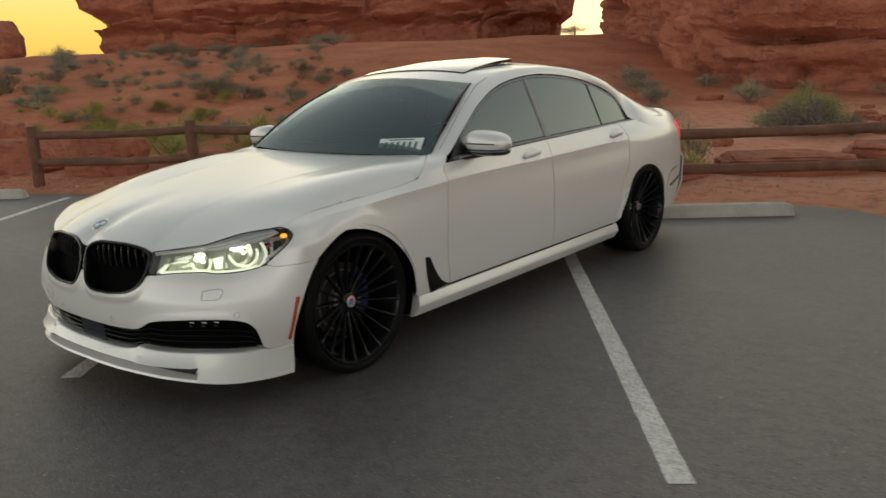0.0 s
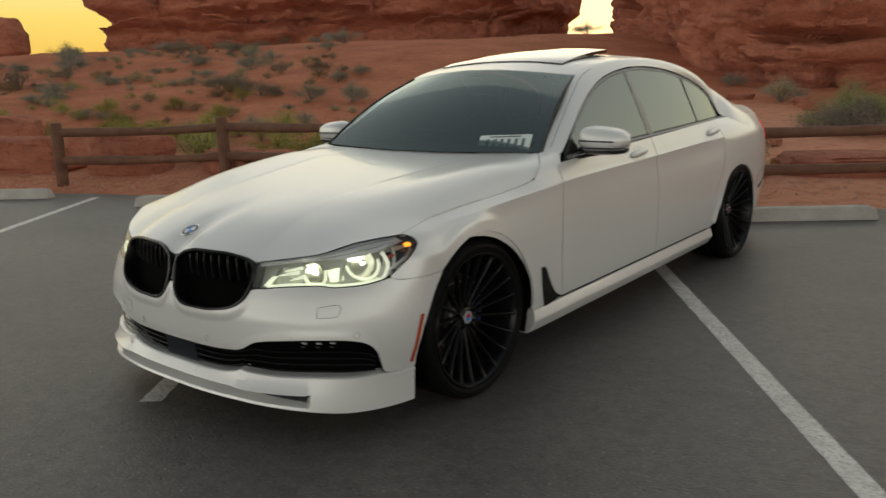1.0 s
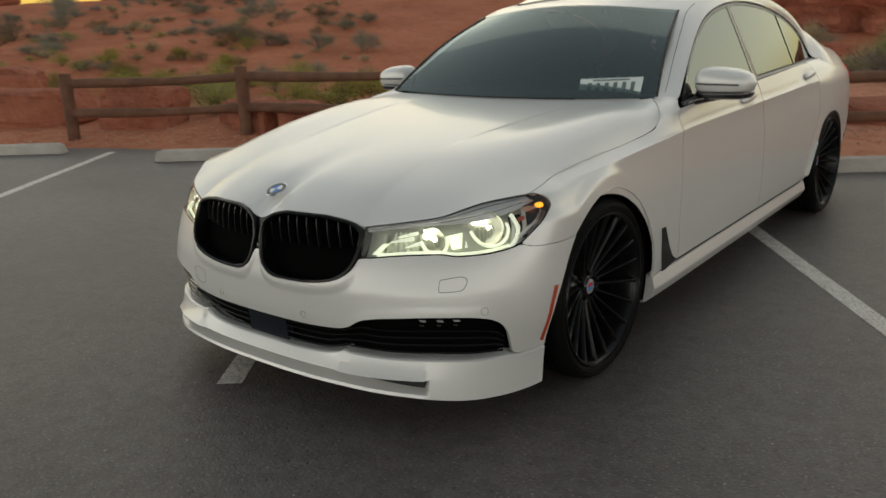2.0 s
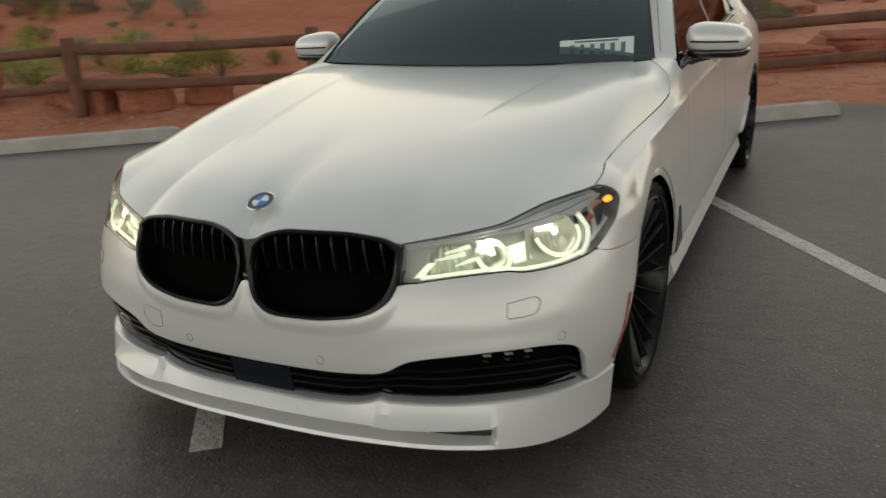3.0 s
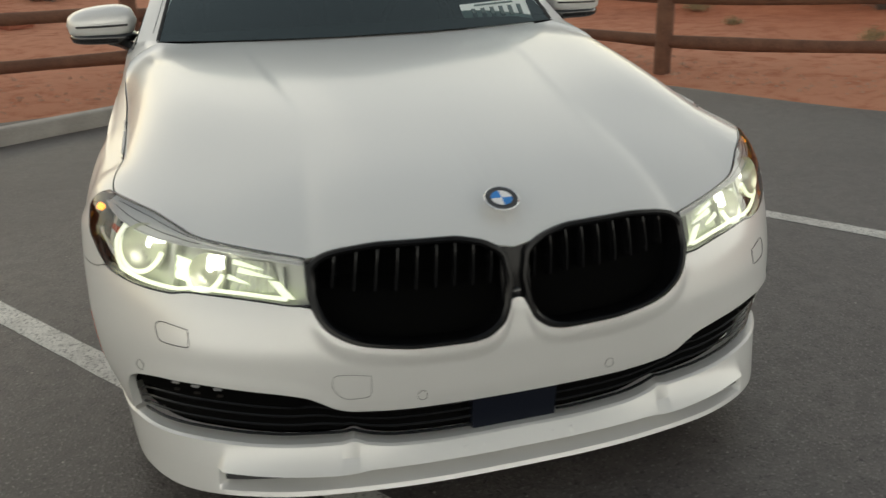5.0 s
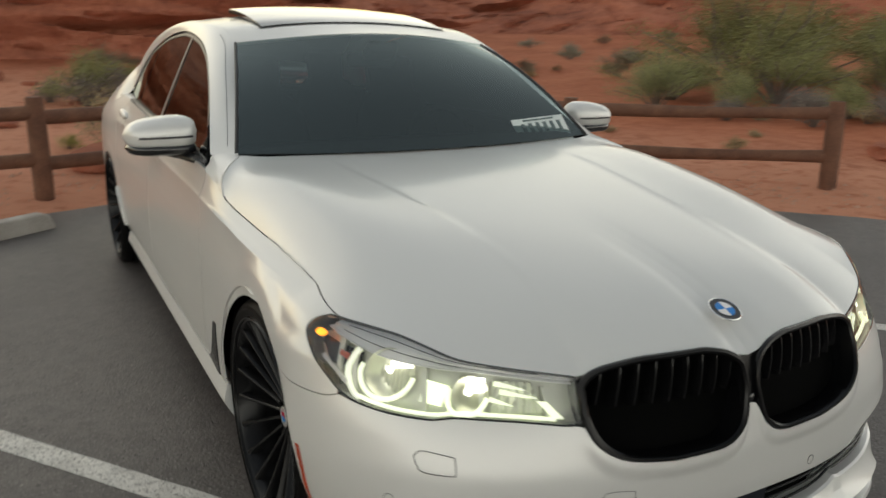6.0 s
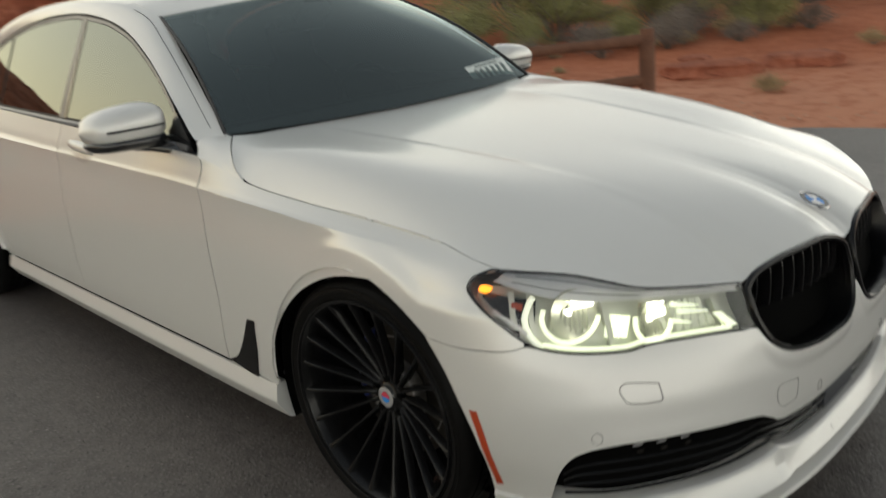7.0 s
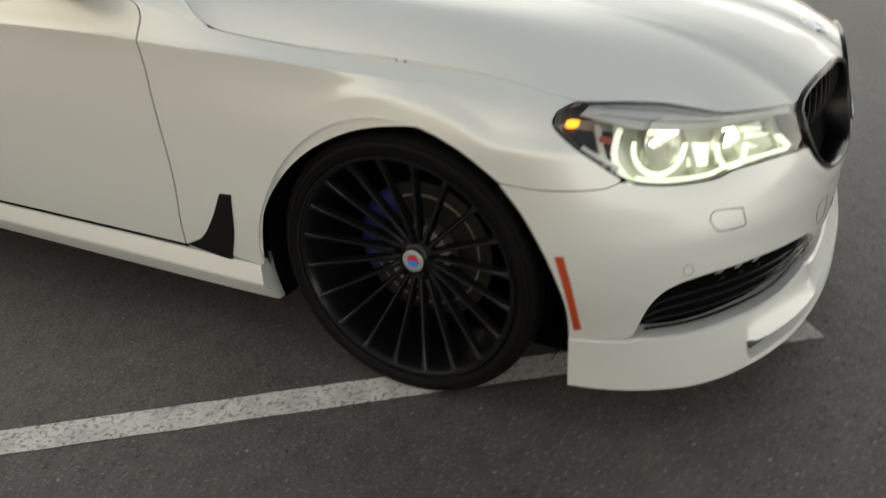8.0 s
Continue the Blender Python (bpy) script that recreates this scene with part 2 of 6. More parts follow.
def earth(name, low, mid, high, stretch, sizes, relief, rough=0.93, apron_and_light=None):
    """Sand or layered rock: colour and relief at three scales; stretch squeezes the largest along the height into beds."""
    m = bpy.data.materials.new(name)
    m.use_nodes = True
    n, l = m.node_tree.nodes, m.node_tree.links
    b = n["Principled BSDF"]
    b.inputs["Roughness"].default_value = rough
    b.inputs["Specular IOR Level"].default_value = 0.15
    co, mp = n.new("ShaderNodeTexCoord"), n.new("ShaderNodeMapping")
    l.new(co.outputs["Object"], mp.inputs["Vector"])
    mp.inputs["Scale"].default_value = (1, 1, stretch)
    layers = []
    for size, source in zip(sizes, (mp.outputs[0], mp.outputs[0], co.outputs["Object"])):
        node = n.new("ShaderNodeTexNoise")
        node.inputs["Scale"].default_value, node.inputs["Detail"].default_value, node.inputs["Roughness"].default_value = size, 7, 0.6
        node.inputs["Distortion"].default_value = 0.4
        l.new(source, node.inputs["Vector"])
        layers.append(node.outputs[0])
    total = None
    for w, out in zip((0.45, 0.33, 0.22), layers):
        node = n.new("ShaderNodeMath")
        node.operation = "MULTIPLY_ADD"
        node.inputs[1].default_value, node.inputs[2].default_value = w, 0.0
        l.new(out, node.inputs[0])
        if total:
            l.new(total, node.inputs[2])
        total = node.outputs[0]
    ramp = n.new("ShaderNodeValToRGB")
    l.new(total, ramp.inputs[0])
    ramp.color_ramp.elements[0].position, ramp.color_ramp.elements[1].position = 0.36, 0.64
    ramp.color_ramp.elements[0].color, ramp.color_ramp.elements[1].color = (*low, 1), (*high, 1)
    ramp.color_ramp.elements.new(0.5).color = (*mid, 1)
    colour = ramp.outputs[0]
    if apron_and_light:
        # trodden soil with dust beside the lot, and light painted on the sand, in ragged drifts
        edge, cut, dust_and_light = n.new("ShaderNodeAttribute"), n.new("ShaderNodeMath"), n.new("ShaderNodeMix")
        edge.attribute_name = "apron_and_light"
        cut.operation, dust_and_light.data_type = "MULTIPLY", "RGBA"
        cut.use_clamp = True
        spread = n.new("ShaderNodeMapRange")
        for i, v in enumerate((0.34, 0.56, 0.35, 1.15)):
            spread.inputs[1 + i].default_value = v
        l.new(layers[1], spread.inputs[0])
        l.new(edge.outputs["Fac"], cut.inputs[0])
        l.new(spread.outputs[0], cut.inputs[1])
        l.new(cut.outputs[0], dust_and_light.inputs["Factor"])
        l.new(colour, dust_and_light.inputs["A"])
        dust_and_light.inputs["B"].default_value = (*apron_and_light, 1)
        colour = dust_and_light.outputs["Result"]
    l.new(colour, b.inputs["Base Color"])
    last = None
    for out, depth in zip(layers, relief):
        bp = n.new("ShaderNodeBump")
        bp.inputs["Strength"].default_value, bp.inputs["Distance"].default_value = 0.9, depth
        l.new(out, bp.inputs["Height"])
        if last:
            l.new(last, bp.inputs["Normal"])
        last = bp.outputs[0]
    l.new(last, b.inputs["Normal"])
    return m


SAND = earth("red_sand", (0.30, 0.092, 0.045), (0.44, 0.148, 0.076), (0.55, 0.215, 0.115), 1.0, (0.45, 5.0, 45.0), (0.10, 0.05, 0.012), apron_and_light=(0.60, 0.275, 0.170))
ROCK = earth("red_sandstone", (0.22, 0.082, 0.056), (0.42, 0.155, 0.095), (0.54, 0.22, 0.14), 2.2, (0.22, 1.6, 9.0), (0.5, 0.20, 0.05))
WOOD = surface("brown_log", (0.20, 0.096, 0.056), rough=0.85, alt=(0.11, 0.048, 0.029), scale=6, fine=70, bump=0.004)
GREY_LEAF = surface("grey_green_leaf", (0.22, 0.205, 0.14), rough=0.8, vary=0.3, scale=3, fine=40)
GREEN_LEAF = surface("yellow_green_leaf", (0.30, 0.27, 0.05), rough=0.75, vary=0.3, scale=3, fine=40)
STRAW = surface("dry_grass", (0.36, 0.27, 0.14), rough=0.85, vary=0.3, scale=3, fine=40)
OLIVE_LEAF = surface("olive_leaf", (0.25, 0.245, 0.095), rough=0.75, vary=0.3, scale=3, fine=40)
TWIG = surface("dry_twig", (0.19, 0.155, 0.13), rough=0.9, vary=0.3)
STONE = surface("loose_stone", (0.50, 0.28, 0.19), rough=0.9, alt=(0.34, 0.15, 0.09), scale=30, fine=200)


# ---- building helpers ----
def part(name, bm, material, parent=None, label="", smooth=True, sharp=38):
    """Links a bmesh as one mesh object, under a thing where one is given."""
    me = bpy.data.meshes.new(name)
    bm.normal_update()
    bm.to_mesh(me)
    bm.free()
    me.materials.append(material)
    if smooth:
        me.shade_smooth()
        me.set_sharp_from_angle(angle=radians(sharp))
    ob = new(name, me)
    ob.parent = parent
    if label:
        tagged(ob, label)
    return ob


def thing(name, label, category, at=(0, 0, 0), turn=0.0, group="", kind=""):
    ob = new(name)
    ob.matrix_world = pose(*at, 0, 0, turn)
    ob.empty_display_size = 0.1
    return tagged(ob, label, category, group, kind)


def grid_mesh(rows, close_u=False, close_v=False):
    """A bmesh from rows of points."""
    bm = bmesh.new()
    vs = [[bm.verts.new(p) for p in row] for row in rows]
    nv, nu = len(vs), len(vs[0])
    for j in range(nv if close_v else nv - 1):
        for i in range(nu if close_u else nu - 1):
            a, b = vs[j], vs[(j + 1) % nv]
            q = [a[i], a[(i + 1) % nu], b[(i + 1) % nu], b[i]]
            q = list(dict.fromkeys(q))
            if len(q) > 2:
                bm.faces.new(q)
    return bm


def box(bm, size, at=(0, 0, 0), m=None, bevel=0.0):
    made = bmesh.ops.create_cube(bm, size=1)["verts"]
    bmesh.ops.scale(bm, vec=size, verts=made)
    if bevel:
        edges = list({e for v in made for e in v.link_edges})
        made = list({v for f in bmesh.ops.bevel(bm, geom=edges, offset=bevel, segments=2, affect="EDGES", profile=0.5)["faces"] for v in f.verts} | {v for v in made if v.is_valid})
    bmesh.ops.transform(bm, matrix=Matrix.Translation(at) @ (m or Matrix()), verts=made)
    return made


def lathe(profile, n=64, axis="x"):
    """Turns pairs of (radius, along) round an axis."""
    rows = []
    for k in range(n):
        a = 2 * math.pi * k / n
        rows.append([((h, r * math.cos(a), r * math.sin(a)) if axis == "x" else (r * math.cos(a), r * math.sin(a), h)) for r, h in profile])
    return grid_mesh(rows, close_v=True)


def tube(points, radius, n=8, flat=1.0, closed=False):
    """A tube along points; flat squeezes its section."""
    pts = [Vector(p) for p in points]
    rows = []
    side = None
    for i, p in enumerate(pts):
        d = (pts[(i + 1) % len(pts)] - pts[i - 1]) if closed or 0 < i < len(pts) - 1 else (pts[1] - pts[0] if i == 0 else pts[-1] - pts[-2])
        d.normalize()
        if side is None:
            side = d.orthogonal().normalized()
        side = (side - d * side.dot(d)).normalized()
        up = d.cross(side)
        r = radius(i / (len(pts) - 1)) if callable(radius) else radius
        rows.append([p + side * (r * math.cos(2 * math.pi * k / n)) + up * (r * flat * math.sin(2 * math.pi * k / n)) for k in range(n)])
    bm = grid_mesh(rows, close_u=True, close_v=closed)
    if not closed:
        bm.verts.ensure_lookup_table()
        bm.faces.new([bm.verts[k] for k in reversed(range(n))])
        bm.faces.new([bm.verts[len(bm.verts) - n + k] for k in range(n)])
    return bm


def chain(*pts, smooth=True):
    """A curve over 0..1 through points, by length."""
    ps = [Vector(p) for p in pts]
    ln = [0.0]
    for a, b in zip(ps, ps[1:]):
        ln.append(ln[-1] + (b - a).length)

    def f(t):
        s = min(1, max(0, t)) * ln[-1]
        i = next(j for j in range(len(ps) - 1) if s <= ln[j + 1] or j == len(ps) - 2)
        k = (s - ln[i]) / max(1e-9, ln[i + 1] - ln[i])
        if not smooth:
            return ps[i].lerp(ps[i + 1], k)
        a, b, c, d = ps[max(0, i - 1)], ps[i], ps[i + 1], ps[min(len(ps) - 1, i + 2)]
        h = max(1e-9, ln[i + 1] - ln[i])
        m0 = (c - a) * (h / max(1e-9, (ln[i + 1] - ln[max(0, i - 1)])))
        m1 = (d - b) * (h / max(1e-9, (ln[min(len(ps) - 1, i + 2)] - ln[i])))
        return ((2 * k**3 - 3 * k**2 + 1) * b + (k**3 - 2 * k**2 + k) * m0 + (3 * k**2 - 2 * k**3) * c + (k**3 - k**2) * m1)
    return f


def coons(c0, c1, d0, d1, nu, nv, inset=0.0):
    """Rows of points that fill four curves: c0 and c1 run from left to right, d0 and d1 from c0 to c1."""
    p00, p10, p01, p11 = c0(0), c0(1), c1(0), c1(1)
    rows = []
    for j in range(nv + 1):
        v = inset + (1 - 2 * inset) * j / nv
        row = []
        for i in range(nu + 1):
            u = inset + (1 - 2 * inset) * i / nu
            row.append((1 - v) * c0(u) + v * c1(u) + (1 - u) * d0(v) + u * d1(v)
                       - ((1 - u) * (1 - v) * p00 + u * (1 - v) * p10 + (1 - u) * v * p01 + u * v * p11))
        rows.append(row)
    return rows


def rimmed(rows, depth):
    """A sheet of points whose edges turn inwards by depth, as pressed panels do."""
    bm = grid_mesh(rows)
    if depth:
        nv, nu = len(rows), len(rows[0])
        ring = [(0, i) for i in range(nu)] + [(j, nu - 1) for j in range(1, nv)] + [(nv - 1, i) for i in range(nu - 2, -1, -1)] + [(j, 0) for j in range(nv - 2, 0, -1)]
        bm.normal_update()
        bm.verts.ensure_lookup_table()
        nor = [bm.verts[j * nu + i].normal.copy() for j, i in ring]
        out = [bm.verts.new(rows[j][i]) for j, i in ring]
        inn = [bm.verts.new(Vector(rows[j][i]) - n * depth) for (j, i), n in zip(ring, nor)]
        for k in range(len(ring)):
            k2 = (k + 1) % len(ring)
            bm.faces.new([out[k2], out[k], inn[k], inn[k2]])
    return bm


def turned_in(bm, depth):
    """Turns the open edges of a sheet inwards by depth."""
    bm.normal_update()
    fresh = {}
    for e in [e for e in bm.edges if len(e.link_faces) == 1]:
        f = e.link_faces[0]
        vs = list(f.verts)
        a, b = e.verts
        if vs[(vs.index(a) + 1) % len(vs)] != b:
            a, b = b, a
        for v in (a, b):
            if v not in fresh:
                fresh[v] = (bm.verts.new(v.co), bm.verts.new(v.co - v.normal * depth))
        bm.faces.new([fresh[b][0], fresh[a][0], fresh[a][1], fresh[b][1]])
    return bm


def mirrored(rows, side):
    """Rows for the car's left (side 1) or right (side -1), with the faces turned outwards."""
    return [[(side * p[0], p[1], p[2]) for p in (row if side > 0 else reversed(row))] for row in rows]
# ---- the car's surfaces: x to its left side, y backwards from the front axle ----
def spline(*knots):
    """A smooth monotone curve through pairs of (x, value)."""
    ks = sorted(knots)
    xs, vs = [k[0] for k in ks], [k[1] for k in ks]
    n = len(xs)
    d = [(vs[i + 1] - vs[i]) / (xs[i + 1] - xs[i]) for i in range(n - 1)]
    m = [d[0]] + [0 if d[i - 1] * d[i] <= 0 else 2 * d[i - 1] * d[i] / (d[i - 1] + d[i]) for i in range(1, n - 1)] + [d[-1]]

    def f(x):
        if x <= xs[0]:
            return vs[0] + m[0] * (x - xs[0])
        if x >= xs[-1]:
            return vs[-1] + m[-1] * (x - xs[-1])
        i = next(j for j in range(n - 1) if x <= xs[j + 1])
        h = xs[i + 1] - xs[i]
        t = (x - xs[i]) / h
        return ((1 + 2 * t) * (1 - t) ** 2 * vs[i] + t * (1 - t) ** 2 * h * m[i]
                + t * t * (3 - 2 * t) * vs[i + 1] + t * t * (t - 1) * h * m[i + 1])
    return f


def ease(a, b, x):
    """0 at a, 1 at b, smoothly; a may lie above b."""
    t = min(1.0, max(0.0, (x - a) / (b - a)))
    return t * t * (3 - 2 * t)


Y0 = -0.25
side_top = spline((-0.5, 0.80), (-0.44, 0.815), (-0.38, 0.825), (-0.25, 0.842), (0.0, 0.864), (0.2, 0.876), (0.37, 0.89), (0.52, 0.912), (0.75, 0.968), (1.3, 0.985), (2.0, 1.0), (2.75, 1.018), (3.2, 1.025), (3.7, 1.03), (4.3, 1.0))
side_in = spline((-0.5, 0.864), (-0.25, 0.866), (0.0, 0.872), (0.3, 0.886), (0.52, 0.901), (0.8, 0.904), (1.3, 0.895), (2.0, 0.877), (2.75, 0.85), (3.2, 0.82), (3.7, 0.75), (4.3, 0.62))
side_out = spline((-0.5, 0.968), (0.0, 0.968), (0.5, 0.958), (1.0, 0.95), (2.0, 0.95), (2.9, 0.955), (3.2, 0.957), (3.6, 0.945), (4.0, 0.88), (4.3, 0.76))
sec_fender = spline((0, 0.75), (0.25, 0.93), (0.45, 1.0), (0.62, 1.0), (0.75, 0.99), (0.85, 0.90), (0.93, 0.67), (1, 0))
door_low = spline((0, 0.74), (0.10, 0.90), (0.26, 1.0), (0.42, 1.0), (0.54, 0.972), (0.62, 0.90), (0.70, 0.78), (0.76, 0.70), (0.80, 0.672), (0.835, 0.662))
door_top = spline((0.835, 0.662), (0.845, 0.59), (0.865, 0.50), (0.90, 0.38), (0.95, 0.19), (1, 0))


def sec_door(s):
    return door_low(s) if s < 0.835 else door_top(s)



sec_rear = spline((0, 0.8), (0.2, 0.95), (0.4, 1.0), (0.6, 0.99), (0.78, 0.9), (0.87, 0.72), (0.95, 0.4), (1, 0))


# the front arch's outline, and its reach from the axle over the angle
ARCH_LINE = ((-0.279, 0.6545), (-0.170, 0.721), (-0.056, 0.757), (0.060, 0.756), (0.203, 0.704), (0.318, 0.602), (0.390, 0.484), (0.426, 0.382), (0.436, 0.303))
arch_reach = spline((-0.6, 0.48), (0.0, 0.46), *[(math.atan2(z - 0.345, -y), math.hypot(y, z - 0.345)) for y, z in ARCH_LINE[:-1]], (math.pi, 0.436))

crease_z = spline((-0.3, 0.822), (0.078, 0.842), (0.209, 0.849), (0.31, 0.855), (0.438, 0.861), (0.578, 0.868), (0.742, 0.876), (0.905, 0.882), (2.0, 0.893), (3.0, 0.905), (3.6, 0.90))


def side_x(y, z):
    top, inner = side_top(y), side_in(y)
    s = (z - 0.3) / (top - 0.3)
    k = ease(-0.30, 0.28, y)
    # the shoulder crease runs up to the hood's joint towards the front
    sc = (crease_z(y) - 0.3) / (top - 0.3)
    w = s * 0.835 / sc if s < sc else 0.835 + (s - sc) / (1 - sc) * 0.165
    f = sec_fender(s) * (1 - k) + sec_door(w) * k
    r = ease(2.6, 3.3, y)
    f = f * (1 - r) + sec_rear(s) * r
    # behind the rear door the wing's top stays out, under the pillar
    if y > 2.96:
        f = max(f, 0.35 * ease(2.98, 3.5, y) * ease(4.3, 3.75, y))
    x = inner + (side_out(y) - inner) * f
    # the arches flare out in a soft band and roll in at the lip
    if abs(y) < 0.6:
        h = max(0.0, z - 0.345)
        d = math.hypot(y, h) - arch_reach(math.atan2(h, -y))
    else:
        d = math.hypot(y - 3.21, max(0.0, z - 0.325)) - 0.365
    if d < 0.085:
        x += 0.012 * ease(0.080, 0.040, d) * (ease(0.24, -0.04, y) if y < 1 else 0.3)
    return x


nose_y = spline((0.1, -0.90), (0.22, -0.90), (0.30, -0.898), (0.42, -0.912), (0.50, -0.912), (0.58, -0.90), (0.63, -0.888), (0.70, -0.872), (0.76, -0.85), (0.80, -0.80), (0.87, -0.70))
nose_n = spline((0.2, 2.7), (0.45, 2.6), (0.60, 2.35), (0.75, 2.0), (0.85, 2.0))


def front_r(a, z):
    """How far the nose reaches from (0, Y0) towards the angle a from straight ahead."""
    n = nose_n(z)
    r = (abs(math.sin(a) / side_x(Y0, z)) ** n + abs(math.cos(a) / (Y0 - nose_y(z))) ** n) ** (-1 / n)
    # the wing swells ahead of the wheel
    return r * (1 + 0.015 * ease(1.15, 1.36, a) * ease(1.571, 1.42, a) * ease(0.28, 0.42, z) * ease(0.86, 0.76, z))


def shell(q, z):
    """The body's outside: q is the angle from straight ahead, then, past a quarter turn, metres along the side."""
    if q <= math.pi / 2:
        r = front_r(q, z)
        return (r * math.sin(q), Y0 - r * math.cos(q), z)
    y = Y0 + q - math.pi / 2
    return (side_x(y, z), y, z)


def at_y(y):
    return y - Y0 + math.pi / 2


hood_mid = spline((-0.88, 0.745), (-0.84, 0.775), (-0.776, 0.807), (-0.6, 0.862), (-0.3, 0.91), (0.0, 0.945), (0.3, 0.972), (0.7, 0.998))
hood_edge = spline((-0.88, 0.67), (-0.7, 0.75), (-0.44, 0.812), (-0.25, 0.842), (0.0, 0.864), (0.37, 0.892), (0.5, 0.910), (0.56, 0.94), (0.605, 0.968), (0.7, 0.995), (0.8, 1.0))
hood_full = spline((-0.88, 2.4), (-0.44, 3.6), (-0.2, 6.5), (0.1, 13.0), (0.5, 18.0))


def hood_z(x, y):
    """The hood: a flat middle between two creases, and shoulders that rise outside them."""
    u = min(1.06, abs(x) / 0.88)
    m, e = hood_mid(y), hood_edge(y)
    z = e + (m - e) * (1 - u ** hood_full(y))
    c = 0.35 + 0.115 * ease(-0.6, 0.7, y)
    w = max(0.0, abs(x) - c)
    rise = 0.003 * ease(0, 0.035, w) + (0.011 + 0.007 * ease(-0.5, 0.0, y) * ease(0.72, 0.35, y)) * ease(0, 0.40, w)
    return z + rise * ease(-0.72, -0.1, y) * (1 - 0.6 * ease(0.35, 0.75, y)) * max(0.0, 1 - u ** 12)


def glass_front(u, v):
    """The windscreen: u from -1 to 1 across, v from 0 at the cowl to 1 at the roof."""
    x = u * (0.785 + (0.605 - 0.785) * v)
    y = (0.775 - 0.095 * (1 - u * u)) * (1 - v) + (1.405 - 0.10 * (1 - u * u)) * v
    z = (1.012 - 0.008 * (1 - u * u)) * (1 - v) + (1.378 + 0.045 * (1 - u * u)) * v
    b = 0.035 * math.sin(math.pi * v)
    return (x, y - b * 0.5, z + b * 0.85)


belt_x = spline((0.7, 0.88), (1.3, 0.872), (2.0, 0.862), (2.75, 0.838), (3.3, 0.80), (3.8, 0.74))


def green_x(y, z):
    """The greenhouse's side."""
    h = z - 0.98
    return belt_x(y) - 0.425 * h - 0.07 * h * h


# ---- the car ----
def skin(q, z, lift=0.0):
    """A point of the shell, raised along its normal."""
    p = Vector(shell(q, z))
    if lift:
        d = 0.004
        a = Vector(shell(q + d, z)) - Vector(shell(max(0.0, q - d), z))
        b = Vector(shell(q, z + d)) - Vector(shell(q, z - d))
        if q < d:
            a = Vector((1, 0, 0))
        p = p + a.cross(b).normalized() * lift
    return p


def on_skin(rows, lift=0.0):
    return [[skin(p[0], p[1], lift) for p in row] for row in rows]


def both(rows):
    """One sheet for both halves: rows that begin on the middle line, and their mirror image."""
    return [[Vector((-p[0], p[1], p[2])) for p in reversed(row[1:])] + list(row) for row in rows]


def yz(*pts):
    return [(at_y(y), z) for y, z in pts]


def over(z, q0, q1):
    """A curve over 0..1 along q, at the height z(q)."""
    return lambda t: Vector((q0 + (q1 - q0) * t, z(q0 + (q1 - q0) * t)))


def strip(f, q0, q1, n=60):
    return [f(k / n) for k in range(n + 1)]


car = thing("car", "pearl white long sedan with black wheels and lit headlights", "car")
# it stands level on its tyres; the body leans a little forward
car.matrix_world = Matrix.Translation((0, -0.0095, -0.0188)) @ Euler((radians(0.416), 0, 0)).to_matrix().to_4x4() @ Matrix.Diagonal((0.9854, 1, 1, 1))
SIDES = (1, -1)

# outlines on the nose, as height over the angle
bumper_top = spline((0, 0.615), (0.018, 0.613), (0.032, 0.595), (0.05, 0.568), (0.08, 0.549), (0.12, 0.535), (0.18, 0.529), (0.35, 0.530), (0.42, 0.535), (0.497, 0.543), (0.55, 0.553), (0.593, 0.568), (0.63, 0.588), (0.652, 0.607), (0.668, 0.628), (0.70, 0.633), (0.888, 0.647), (1.0, 0.65), (1.06, 0.643), (1.147, 0.645), (1.2, 0.65), (1.255, 0.660), (1.283, 0.667), (1.312, 0.659), (1.342, 0.655), (1.449, 0.652), (1.544, 0.652))
intake_top = spline((0, 0.375), (0.375, 0.377), (0.55, 0.385), (0.60, 0.396), (0.64, 0.415), (0.68, 0.43), (0.785, 0.444), (0.95, 0.453), (1.05, 0.451), (1.12, 0.442), (1.17, 0.424), (1.203, 0.39), (1.222, 0.345), (1.236, 0.300), (1.27, 0.290), (1.383, 0.288))
intake_low = spline((0, 0.278), (0.23, 0.277), (0.433, 0.282), (0.53, 0.295), (0.568, 0.306), (0.60, 0.300), (0.783, 0.297), (0.945, 0.299), (1.136, 0.292), (1.226, 0.293), (1.25, 0.288), (1.383, 0.286))
lamp_top = spline((0.70, 0.730), (0.838, 0.744), (0.96, 0.756), (1.03, 0.764), (1.085, 0.776), (1.15, 0.790), (1.215, 0.802), (1.307, 0.811), (1.38, 0.8145))
kidney_top = spline((0.014, 0.70), (0.04, 0.722), (0.07, 0.736), (0.133, 0.752), (0.243, 0.762), (0.473, 0.761), (0.60, 0.752), (0.66, 0.742), (0.705, 0.722))
kidney_low = spline((0.014, 0.66), (0.022, 0.62), (0.035, 0.59), (0.05, 0.568), (0.08, 0.55), (0.12, 0.536), (0.18, 0.530), (0.35, 0.531), (0.42, 0.536), (0.497, 0.544), (0.55, 0.554), (0.593, 0.569), (0.63, 0.589), (0.652, 0.608), (0.672, 0.632), (0.69, 0.662), (0.705, 0.716))


